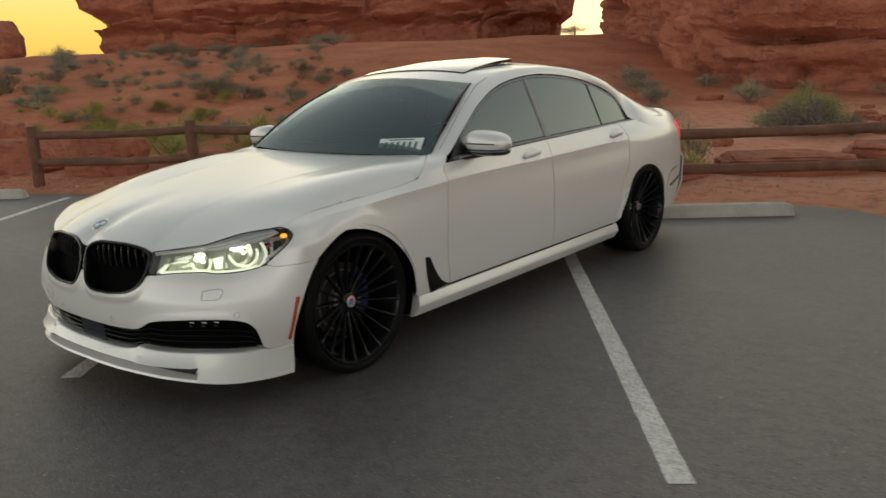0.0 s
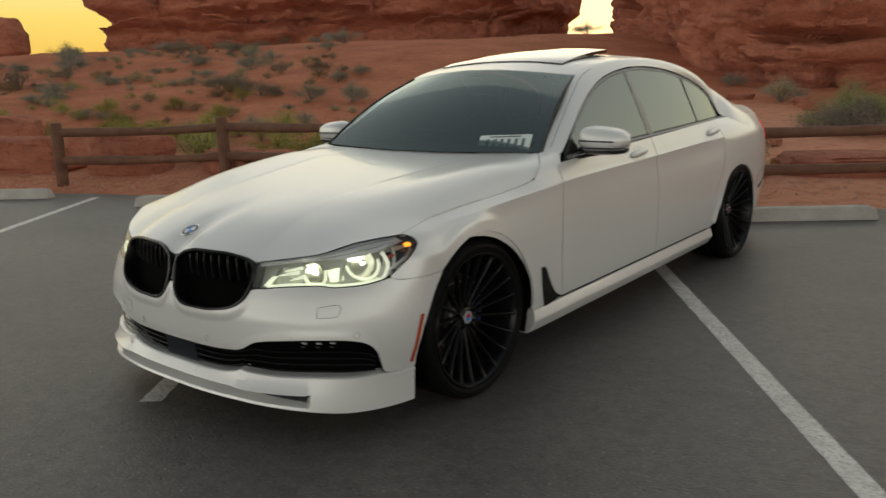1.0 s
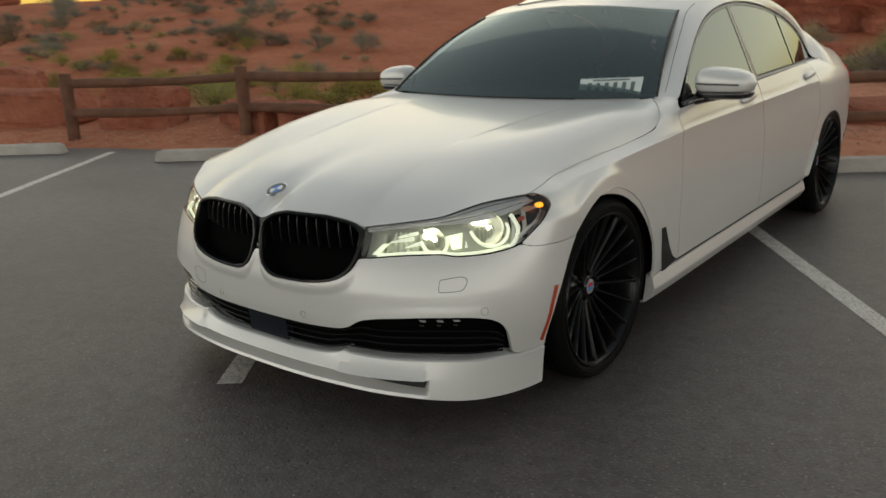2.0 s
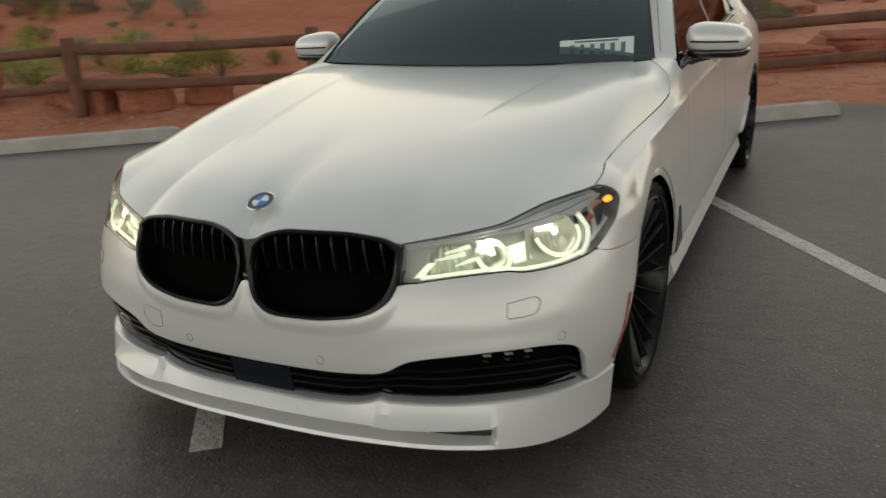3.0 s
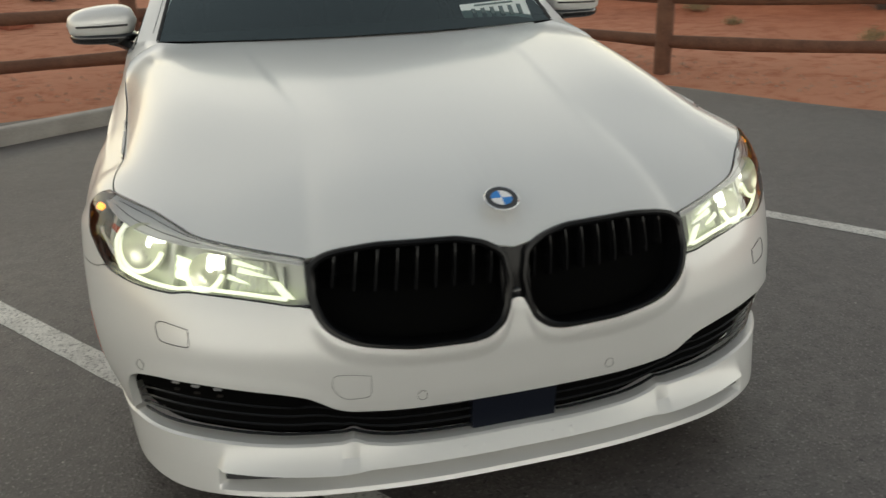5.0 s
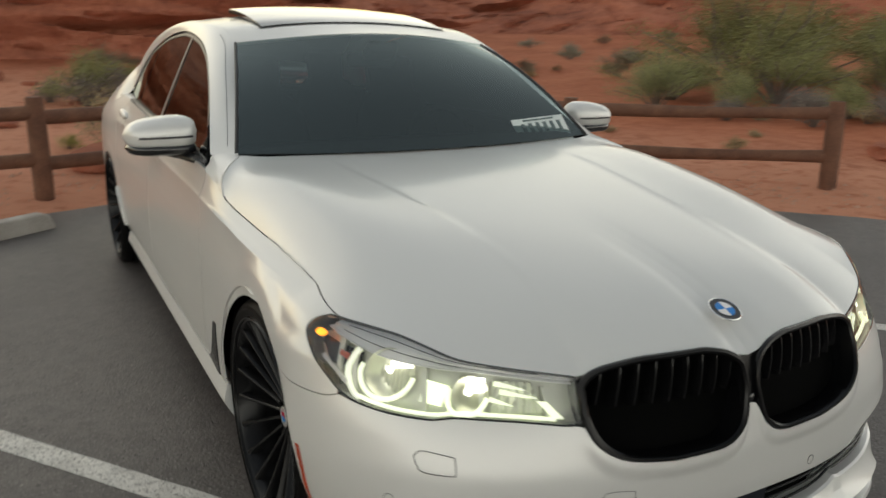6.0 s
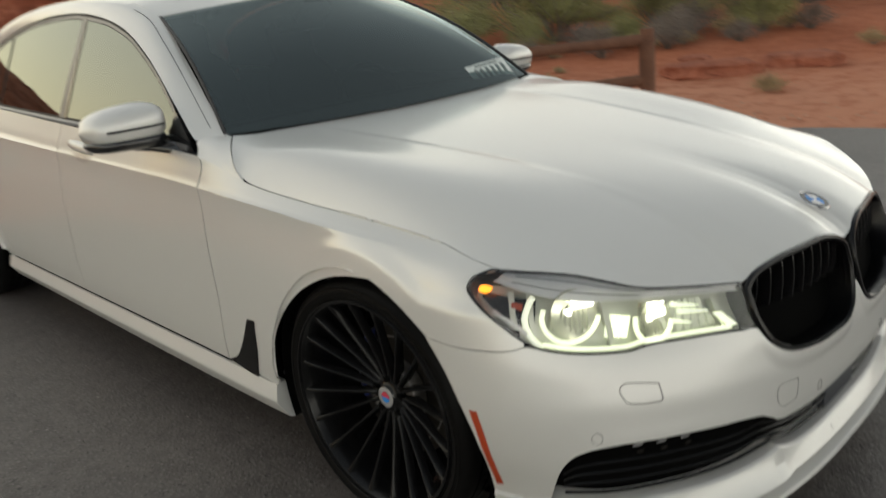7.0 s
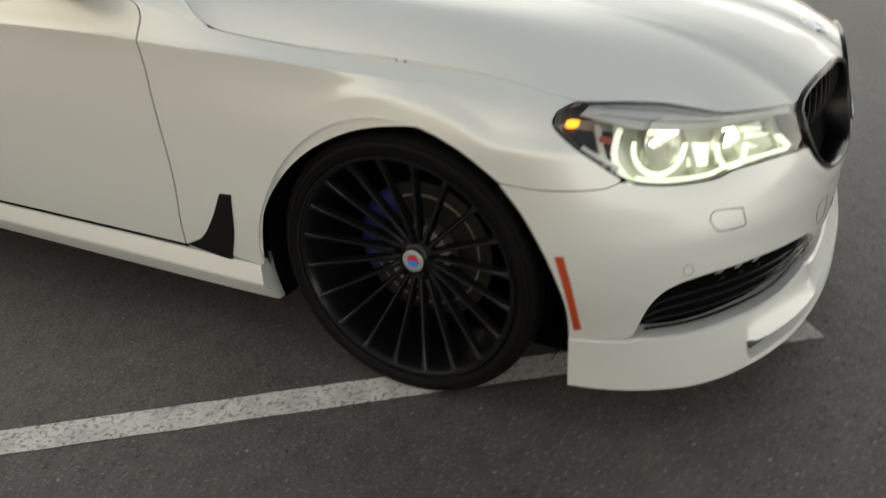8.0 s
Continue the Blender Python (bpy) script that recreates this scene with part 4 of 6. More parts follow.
def build_hood():
    # the front edge follows kidneys and headlights, the sides the wing joints
    qs = [0.0, 0.016, 0.03, 0.05, 0.07, 0.10, 0.133] + [0.18 + (0.68 - 0.18) * k / 12 for k in range(13)] + [0.72 + (1.375 - 0.72) * k / 34 for k in range(35)]
    qs = sorted(qs + [(a + b) / 2 for a, b in zip(qs, qs[1:])])
    edge = []
    for q in qs:
        z = 0.728 + (q / 0.07) * 0.008 if q < 0.07 else (kidney_top(q) + 0.001 if q < 0.69 else lamp_top(max(0.70, q)) + 0.002)
        edge.append(skin(q, z))
    # the side edge follows the wing joint and rounds off to the windscreen's corner
    n = 46
    joint = chain(edge[-1], *[skin(at_y(y), side_top(y) - 0.0005) - Vector((0.0045, 0, 0)) for y in (-0.40, -0.36, -0.32, -0.28, -0.25, -0.1, 0.0, 0.1, 0.2, 0.3, 0.4, 0.46)], *[(x - 0.0035, y - 0.003, z) for x, y, z in WING_JOINT[1:]])
    end = joint(1)
    rear = chain((0, 0.705, hood_z(0, 0.705)), (0.3, 0.712, hood_z(0.3, 0.712)), (0.6, 0.728, hood_z(0.6, 0.728)), (0.7, 0.735, hood_z(0.7, 0.735)), end)
    front = chain(*edge)
    mid = chain(*[(0, y, hood_z(0, y)) for y in [edge[0][1] + (0.705 - edge[0][1]) * k / 20 for k in range(21)]])
    nu = len(edge) - 1
    flat = coons(lambda t: edge[round(t * nu)], rear, mid, joint, nu, n)

    def off(p):
        return p[2] - hood_z(p[0], p[1])
    rows = []
    for j in range(n + 1):
        row = []
        for i in range(nu + 1):
            p = flat[j][i]
            u, v = i / nu, j / n
            a, b, c = (1 - v) ** 6, v ** 6, u ** 8
            d = a * off(edge[i]) + b * off(rear(u)) + c * off(joint(v)) - a * c * off(edge[-1]) - b * c * off(end)
            row.append(Vector((p[0], p[1], hood_z(p[0], p[1]) + d)))
        rows.append(row)
    sheet = grid_mesh(both(rows))
    soft = [v for v in sheet.verts if v.co[1] > 0.25 and abs(v.co[0]) > 0.52 and not v.is_boundary]
    for k in range(30):
        bmesh.ops.smooth_vert(sheet, verts=soft, factor=0.5, use_axis_x=True, use_axis_y=True, use_axis_z=True)
    part("hood", turned_in(sheet, 0.02), PAINT, car, sharp=30)
    # the roundel on the hood
    c = Vector((0, -0.776, hood_z(0, -0.776)))
    tilt = math.atan2(hood_z(0, -0.75) - hood_z(0, -0.80), 0.05)
    m = Matrix.Translation(c + Vector((0, -0.002, 0.004))) @ Euler((tilt, 0, 0)).to_matrix().to_4x4()
    bm = lathe([(0.0, 0.0), (0.0415, 0.0), (0.0415, 0.004), (0.040, 0.0055), (0.0385, 0.004), (0.0, 0.004)], 48, "z")
    bmesh.ops.transform(bm, matrix=m, verts=bm.verts)
    badge = part("badge", bm, CHROME, car, "round blue and white badge")
    bm = lathe([(0.0385, 0.0042), (0.0375, 0.0055), (0.0265, 0.0055), (0.0258, 0.0045)], 48, "z")
    bmesh.ops.transform(bm, matrix=m, verts=bm.verts)
    part("badge_ring", bm, GLOSS, badge)
    for k in range(4):
        bm = bmesh.new()
        arc = [(0.0252 * math.cos(math.pi / 2 * (k + i / 10)), 0.0252 * math.sin(math.pi / 2 * (k + i / 10)), 0.0052) for i in range(11)]
        bm.faces.new([bm.verts.new(p) for p in [(0, 0, 0.0056)] + arc])
        bmesh.ops.transform(bm, matrix=m, verts=bm.verts)
        part("badge_quarter", bm, (WHITE, SKYBLUE)[k % 2], badge)


ARCH_F = yz(*ARCH_LINE, (0.52, 0.305), (0.66, 0.308), (0.711, 0.312))
CUT_A = yz((0.714, 0.302), (0.708, 0.38), (0.697, 0.49), (0.709, 0.65), (0.733, 0.81), (0.746, 0.872), (0.741, 0.905), (0.736, 0.93), (0.748, 0.955), (0.772, 0.968))
CUT_B = yz((1.828, 0.302), (1.829, 0.60), (1.838, 0.75), (1.849, 0.87), (1.852, 0.996))
CUT_C = yz((2.63, 0.302), (2.72, 0.40), (2.79, 0.56), (2.90, 0.70), (2.945, 0.85), (2.955, 0.92), (2.935, 1.02))
ARCH_R = yz((2.64, 0.308), (2.77, 0.315), (2.80, 0.42), (2.85, 0.51), (3.02, 0.645), (3.21, 0.688), (3.40, 0.64), (3.54, 0.52), (3.60, 0.36))


def shifted(pts, d):
    return [(q + d, z) for q, z in pts]


def belt(y0, y1, dz=-0.001, n=24):
    return chain(*[(at_y(y0 + (y1 - y0) * k / n), side_top(y0 + (y1 - y0) * k / n) + dz) for k in range(n + 1)])


def panel(name, s, c0, c1, d0, d1, nu, nv, lift=0.0, mat=None, label="", parent=None, depth=0.016):
    cell = coons(c0, c1, d0, d1, nu, nv)
    if "door" in name:
        cell = creased(cell, 0.84)
    return part(name, rimmed(mirrored(on_skin(cell, lift), s), depth), mat or PAINT, parent or car, label)


def creased(cell, at):
    """Slides a patch's rows so that the one at that share of its height runs along the shoulder crease."""
    n = len(cell) - 1
    k0 = round(at * n)
    out = [[None] * len(cell[0]) for r in cell]
    for i in range(len(cell[0])):
        col = [r[i] for r in cell]
        over_ = [p[1] - crease_z(p[0] + Y0 - math.pi / 2) for p in col]
        j = next((j for j in range(n) if over_[j] <= 0 < over_[j + 1]), None)
        vc = at * n if j is None else j + over_[j] / (over_[j] - over_[j + 1])
        vc = min(max(vc, 0.3 * n), 0.96 * n)
        for k in range(n + 1):
            v = vc * k / k0 if k <= k0 else vc + (n - vc) * (k - k0) / (n - k0)
            a = min(n - 1, int(v))
            out[k][i] = col[a].lerp(col[a + 1], v - a)
    return out


def build_side(s):
    g = 0.003
    rows = on_skin(creased(coons(chain(*ARCH_F), belt(-0.44, 0.768),
                   chain((1.542, 0.6545), (1.449, 0.6545), (1.342, 0.6575), (1.312, 0.6615), (1.288, 0.672), (1.33, 0.7035), (1.405, 0.752), (1.438, 0.783), (1.428, 0.806), (at_y(-0.44), side_top(-0.44))),
                   chain(*shifted(CUT_A, -g)), 90, 140), 0.8))
    bm = grid_mesh(mirrored(rows, s))
    # its upper rear corner rises to the windscreen pillar
    low = [p for p in rows[-1] if p[1] > 0.525]
    d1 = chain(low[-1], (0.880, 0.80, 0.986), (0.868, 0.822, 1.003), (0.83, 0.80, 1.014), WING_JOINT[-1])
    line = chain(low[0], *WING_JOINT[2:])
    m = len(low) - 1
    corner = coons(lambda t: low[round(t * m)], line, lambda t: low[0], d1, m, 12)
    extra = grid_mesh(mirrored(corner, s))
    me = bpy.data.meshes.new("corner")
    extra.to_mesh(me)
    extra.free()
    bm.from_mesh(me)
    bpy.data.meshes.remove(me)
    bmesh.ops.remove_doubles(bm, verts=bm.verts, dist=0.0004)
    soft = [v for v in bm.verts if v.co[1] > 0.36 and v.co[2] > 0.895 and not v.is_boundary]
    for k in range(25):
        bmesh.ops.smooth_vert(bm, verts=soft, factor=0.5, use_axis_x=True, use_axis_y=True, use_axis_z=True)
    part("front_fender", turned_in(bm, 0.007), PAINT, car, sharp=50)
    panel("front_door", s, chain(*yz((0.714 + g, 0.302), (1.828 - g, 0.302))), belt(0.775, 1.849), chain(*shifted(CUT_A, g)), chain(*shifted(CUT_B, -g)), 50, 170)
    door = panel("rear_door", s, chain(*yz((1.828 + g, 0.302), (2.63 - g, 0.302))), belt(1.855, 2.932), chain(*shifted(CUT_B, g)), chain(*shifted(CUT_C, -g)), 50, 170)
    panel("quarter_panel", s, chain(*ARCH_R), belt(2.939, 4.28), chain(*shifted(CUT_C, g)),
          chain(*yz((3.60, 0.36), (3.68, 0.56), (4.0, 0.60), (4.26, 0.66), (4.30, 0.8), (4.28, side_top(4.28)))), 60, 40)
    panel("rear_bumper_side", s, chain(*yz((3.62, 0.25), (4.30, 0.25))), chain(*yz((3.69, 0.555), (4.0, 0.595), (4.30, 0.655))), chain(*yz((3.61, 0.25), (3.61, 0.36), (3.69, 0.555))), chain(*yz((4.30, 0.25), (4.30, 0.655))), 20, 12)
    # side skirt, with a dark joint below the doors
    rows = []
    for o, z in ((-0.06, 0.175), (-0.010, 0.177), (0.004, 0.183), (0.013, 0.205), (0.025, 0.236), (0.026, 0.242), (0.023, 0.248), (0.012, 0.270), (0.002, 0.288), (-0.02, 0.290), (-0.06, 0.291)):
        rows.append([skin(at_y(y), z, o) for y in [y0 + (2.755 - y0) * k / 60 for y0 in (0.448 - 0.30 * (0.291 - z),) for k in range(61)]])
    bm = rimmed(mirrored(rows, s), 0.0)
    bm.verts.ensure_lookup_table()
    n = len(rows[0])
    bm.faces.new([bm.verts[j * n + (0 if s > 0 else n - 1)] for j in range(len(rows))])
    part("side_skirt", bm, PAINT, car, "white side skirt")
    rows = [[skin(at_y(y), z, o) for y in [0.71 + (2.70 - 0.71) * k / 50 for k in range(51)]] for o, z in ((-0.004, 0.2865), (-0.006, 0.298), (-0.010, 0.325))]
    part("sill_joint", grid_mesh(mirrored(rows, s)), VOID, car, "black strip along the joint under the doors")
    # wing vent
    rows = coons(chain(*yz((0.548, 0.282), (0.704, 0.304))), chain(*yz((0.496, 0.495), (0.535, 0.492))), chain(*yz((0.548, 0.282), (0.512, 0.38), (0.496, 0.495))), chain(*yz((0.704, 0.304), (0.636, 0.342), (0.580, 0.412), (0.535, 0.492))), 8, 16)
    part("fender_vent", rimmed(mirrored(on_skin(rows, 0.003), s), 0.01), FRAME, car, "black wing-shaped fender vent")
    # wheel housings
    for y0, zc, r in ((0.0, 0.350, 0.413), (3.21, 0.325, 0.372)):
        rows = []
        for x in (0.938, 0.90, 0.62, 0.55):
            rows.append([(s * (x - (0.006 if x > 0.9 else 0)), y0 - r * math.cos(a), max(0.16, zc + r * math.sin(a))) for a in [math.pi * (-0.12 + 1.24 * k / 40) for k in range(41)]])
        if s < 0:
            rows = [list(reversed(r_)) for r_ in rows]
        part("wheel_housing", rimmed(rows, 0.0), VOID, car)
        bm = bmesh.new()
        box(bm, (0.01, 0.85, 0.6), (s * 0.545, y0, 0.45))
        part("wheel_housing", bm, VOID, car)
    # door handles
    for y, z, ln in ((1.617, 0.928, 0.215), (2.803, 0.952, 0.215)):
        rows = []
        for k in range(13):
            a = -1 + k / 6
            w = math.sqrt(max(0, 1 - abs(a) ** 3.2))
            rows.append([Vector((side_x(y, z) + 0.008 + 0.020 * w * math.cos(b), y + a * ln / 2, z + (0.008 * a) + 0.021 * w * math.sin(b))) for b in [2 * math.pi * j / 12 for j in range(12)]])
        part("door_handle", grid_mesh([[(s * p[0], p[1], p[2]) for p in r_] for r_ in rows], close_u=True), PAINT, car)
        # flat silver oval, painted for the shade in the bowl behind the grip
        cup = [[(at_y(y + 0.100 * r * math.cos(a)), z - 0.008 + 0.047 * r * math.sin(a) + 0.06 * r * math.cos(a) * 0.1) for a in [2 * math.pi * j / 28 for j in range(29)]] for r in (0.02, 0.4, 0.8, 1.0)]
        part("cup_shade", grid_mesh(mirrored(on_skin(cup, 0.0015), s)), SATIN, car)


# pillar and roof rail: the inner line follows windscreen, roof and rear window, the outer one the side windows
RAIL_IN = [(0.785, 0.762, 1.013), (0.784, 0.785, 1.020), (0.745, 0.92, 1.10), (0.70, 1.07, 1.19), (0.655, 1.23, 1.285), (0.607, 1.40, 1.378),
           (0.602, 1.65, 1.440), (0.604, 2.0, 1.464), (0.606, 2.35, 1.459), (0.607, 2.7, 1.420), (0.614, 3.0, 1.352), (0.624, 3.22, 1.288)]
RAIL_OUT = [(0.868, 0.830, 1.005), (0.862, 0.862, 1.020), (0.832, 1.02, 1.112), (0.772, 1.256, 1.246), (0.726, 1.50, 1.344),
            (0.699, 1.75, 1.394), (0.686, 2.05, 1.415), (0.692, 2.40, 1.397), (0.716, 2.74, 1.340), (0.742, 3.0, 1.260), (0.765, 3.125, 1.182), (0.803, 3.20, 1.050)]
RAIL_OUT = RAIL_OUT[:2] + [(green_x(y, z) + 0.002 + 0.004 * ease(1.0, 1.3, y), y, z) for x, y, z in RAIL_OUT[2:]]
# the rear pillar's inner edge, from the roof along the rear window and the trunk lid
TAIL_IN = [(0.624, 3.22, 1.288), (0.634, 3.4, 1.218), (0.650, 3.62, 1.136), (0.660, 3.85, 1.078), (0.645, 4.1, 1.06), (0.60, 4.30, 1.035)]
rail_x = spline(*[(p[1], p[0]) for p in RAIL_IN[5:] + TAIL_IN[1:]])
rail_z = spline(*[(p[1], p[2]) for p in RAIL_IN[4:] + TAIL_IN[1:]])
crown = spline((1.30, 0.098), (1.405, 0.062), (1.65, 0.044), (2.0, 0.038), (2.75, 0.05), (3.3, 0.045), (4.0, 0.03))


def roof_point(u, y):
    return Vector((u * rail_x(max(1.40, y)), y, rail_z(y) + crown(y) * (1 - abs(u) ** 2.2)))


def build_greenhouse():
    for s in SIDES:
        a, b = chain(*RAIL_IN), chain(*RAIL_OUT)

        def swell(p, q, turn):
            """Which way a pillar bulges between its two edges: up and out, or square to it."""
            d = q - p
            n = Vector((d[2], 0, -d[0])).normalized()
            return Vector((0.35, 0, 1.0)).normalized().lerp(n, turn).normalized()

        def rail_at(t, v, h=None):
            p, q = b(t), a(t)
            h = (0.016 + 0.022 * ease(0.55, 0.95, t)) if h is None else h
            return p.lerp(q, v) + swell(p, q, ease(0.55, 0.85, t)) * h * math.sin(math.pi * v) * ease(0.03, 0.2, t)
        rail = part("roof_rail", rimmed(mirrored([[rail_at(k / 90, j / 8) for k in range(91)] for j in range(9)], s), 0.0), PAINT, car)
        seam = [rail_at(k / 90, 0.66, 0.0165) for k in range(2, 31)]
        part("pillar_seam", tube([(s * p[0], p[1], p[2]) for p in seam], 0.0013, 4), BLACK, rail)
        # rear pillar, down to the belt and back along the trunk lid
        inner = chain(*TAIL_IN)
        outer = chain(RAIL_OUT[-1], (RAIL_OUT[-1][0] + 0.022, 3.232, 1.030), *[(side_x(y, z) + 0.001, y, z) for y, z in ((3.285, 1.008), (3.36, 0.980), (3.46, 0.960), (3.6, 0.952), (3.75, 0.948), (3.9, 0.945), (4.05, 0.942), (4.18, 0.938), (4.28, 0.935))])
        rows = []
        for j in range(11):
            row = []
            for k in range(61):
                p, q = outer(k / 60), inner(k / 60)
                row.append(p.lerp(q, j / 10) + swell(p, q, 1.0) * (0.038 - 0.018 * ease(0.1, 0.8, k / 60)) * math.sin(math.pi * j / 10))
            rows.append(row)
        part("rear_pillar", rimmed(mirrored(rows, s), 0.0), PAINT, car)
        # the ledge between the wing's top and the last window
        ys = [2.93 + 0.33 * k / 16 for k in range(17)]
        rows = [[Vector((side_x(y, side_top(y)) * (1 - v) + (green_x(y, 1.02) - 0.012) * v, y, side_top(y) + 0.006 * v - 0.001)) for y in ys] for v in (0.0, 0.5, 1.0)]
        part("window_ledge", grid_mesh(mirrored(rows, s)), PAINT, car)
        # windows: a black surround, then the panes
        low = [(0.845, 0.978), (1.0, 0.985), (1.45, 0.993), (1.9, 1.0), (2.7, 1.012), (3.17, 1.018)]
        top = [(0.872, 0.995), (1.02, 1.108), (1.256, 1.242), (1.50, 1.339), (1.75, 1.389), (2.05, 1.410), (2.40, 1.390), (2.74, 1.332), (3.0, 1.250), (3.11, 1.180), (3.185, 1.055)]

        def green(rows, lift):
            return [[Vector((green_x(p[0], p[1]) + lift, p[0], p[1])) for p in row] for row in rows]
        c0, c1 = chain(*low), chain(*top)
        rows = coons(c0, c1, chain(low[0], top[0]), chain(low[-1], (3.20, 1.03), top[-1]), 60, 10)
        trim = part("window_surround", rimmed(mirrored(green(rows, -0.004), s), 0.006), BLACK, car, "gloss black window surround")
        tz = spline(*top)
        bz = spline(*low)

        def pane(name, y0, y1, t0, t1, n):
            cl = chain(*[(y0 + (y1 - y0) * k / n, bz(y0 + (y1 - y0) * k / n) + 0.018) for k in range(n + 1)])
            cu = chain(*[(t0 + (t1 - t0) * k / n, tz(t0 + (t1 - t0) * k / n) - 0.020) for k in range(n + 1)])
            rows_ = coons(cl, cu, chain(cl(0), cu(0)), chain(cl(1), cu(1)), 24, 10)
            part(name, grid_mesh(mirrored(green(rows_, 0.001), s)), TINT, trim, "dark tinted side window")
        pane("side_window", 0.965, 1.868, 1.00, 1.868, 14)
        pane("side_window", 1.950, 2.695, 1.916, 2.69, 14)
        pane("quarter_window", 2.722, 3.140, 2.722, 3.105, 10)
        rows = [[(s * (green_x(y, bz(y)) + o), y, bz(y) + dz) for y in ([0.86 + 2.31 * k / 40 for k in range(41)] if s > 0 else [3.17 - 2.31 * k / 40 for k in range(41)])] for o, dz in ((0.012, -0.006), (0.014, 0.004), (0.006, 0.012))]
        part("belt_strip", rimmed(rows, 0.008), TRIM, trim, "dark satin strip under the windows")
        # satin cover of the pillar between the doors, split by the door joint
        for (y0, t0), (y1, t1) in (((1.872, 1.872), (1.892, 1.886)), ((1.897, 1.891), (1.946, 1.912))):
            rows_ = coons(chain((y0, bz(y0) + 0.014), (y1, bz(y1) + 0.014)), chain((t0, tz(t0) - 0.012), (t1, tz(t1) - 0.012)), chain((y0, bz(y0) + 0.014), (t0, tz(t0) - 0.012)), chain((y1, bz(y1) + 0.014), (t1, tz(t1) - 0.012)), 4, 12)
            part("pillar_cover", rimmed(mirrored(green(rows_, 0.004), s), 0.004), (GLOSS if y0 < 1.88 else TRIM), trim, "dark pillar cover")
        # satin frame along the windows' upper edge
        rows_ = [[(y, tz(y) - dz) for y in [0.93 + 2.22 * k / 70 for k in range(71)]] for dz in (0.016, 0.005)]
        part("window_frame", rimmed(mirrored(green(rows_, 0.003), s), 0.003), TRIM, trim, "dark satin window frame")
    # windscreen and its black border
    rows = [[Vector(glass_front(u, v)) for u in [-1 + k / 15 for k in range(31)]] for v in [0.0 + k / 16 for k in range(17)]]
    part("windshield", grid_mesh(rows), SCREEN, car, "dark reflective windshield").visible_shadow = False
    for s in SIDES:
        pts = [glass_front(s * 1.004, k / 20) for k in range(21)]
        part("screen_seal", tube(pts, 0.007, 6), BLACK, car)
    rows = [[Vector(glass_front(u, v * (0.04 + 0.045 * (1 - u * u)))) - Vector((0, -0.002, 0.003)) for u in [-1 + k / 15 for k in range(31)]] for v in (0.0, 0.25, 0.5, 0.75, 1.0)]
    part("screen_band", grid_mesh(rows), BLACK, car)
    # roof
    rows = []
    for j in range(31):
        row = []
        for k in range(41):
            u = -1 + k / 20
            y0 = glass_front(u, 1.0)[1] + 0.004
            row.append(roof_point(u, y0 + (2.74 + 0.07 * (1 - u * u) - y0) * j / 30))
        rows.append(row)
    part("roof", rimmed(rows, 0.012), PAINT, car)
    rows = [[roof_point(u, 2.745 + 0.07 * (1 - u * u) + (3.62 + 0.05 * (1 - u * u) - 2.745 - 0.07 * (1 - u * u)) * j / 16) - Vector((0, 0, 0.004)) for u in [-1 + k / 12 for k in range(25)]] for j in range(17)]
    part("rear_window", grid_mesh(rows), TINT, car, "dark tinted rear window")
    # the sunroof, tilted up at its rear
    rows = []
    for j in range(15):
        v = j / 14
        row = []
        for k in range(25):
            u = -1 + k / 12
            y = 1.53 + 0.55 * v
            p = roof_point(u * 0.755, y)
            row.append(p + Vector((0, 0, 0.006 + 0.036 * v)))
        rows.append(row)
    part("sunroof", rimmed(rows, 0.02), PANEL, car, "glass sunroof panel tilted open at its rear")
    rows = [[roof_point(u * 0.77, 1.515 + 0.585 * j / 10) + Vector((0, 0, 0.0025)) for u in [-1 + k / 12 for k in range(25)]] for j in range(11)]
    part("sunroof_opening", grid_mesh(rows), BLACK, car)
    # roof antenna
    rows = []
    for k in range(11):
        v = k / 10
        h, w = 0.055 * math.sin(math.pi * v ** 1.5) ** 0.7, 0.022 * math.sin(math.pi * min(1, v * 0.9 + 0.1)) + 0.002
        b = roof_point(0, 2.55 + 0.15 * v)
        rows.append([b + Vector((w * math.cos(a), 0, h * max(0, math.sin(a)))) for a in [math.pi * j / 8 for j in range(9)]])
    part("antenna_fin", grid_mesh(rows), PAINT, car)


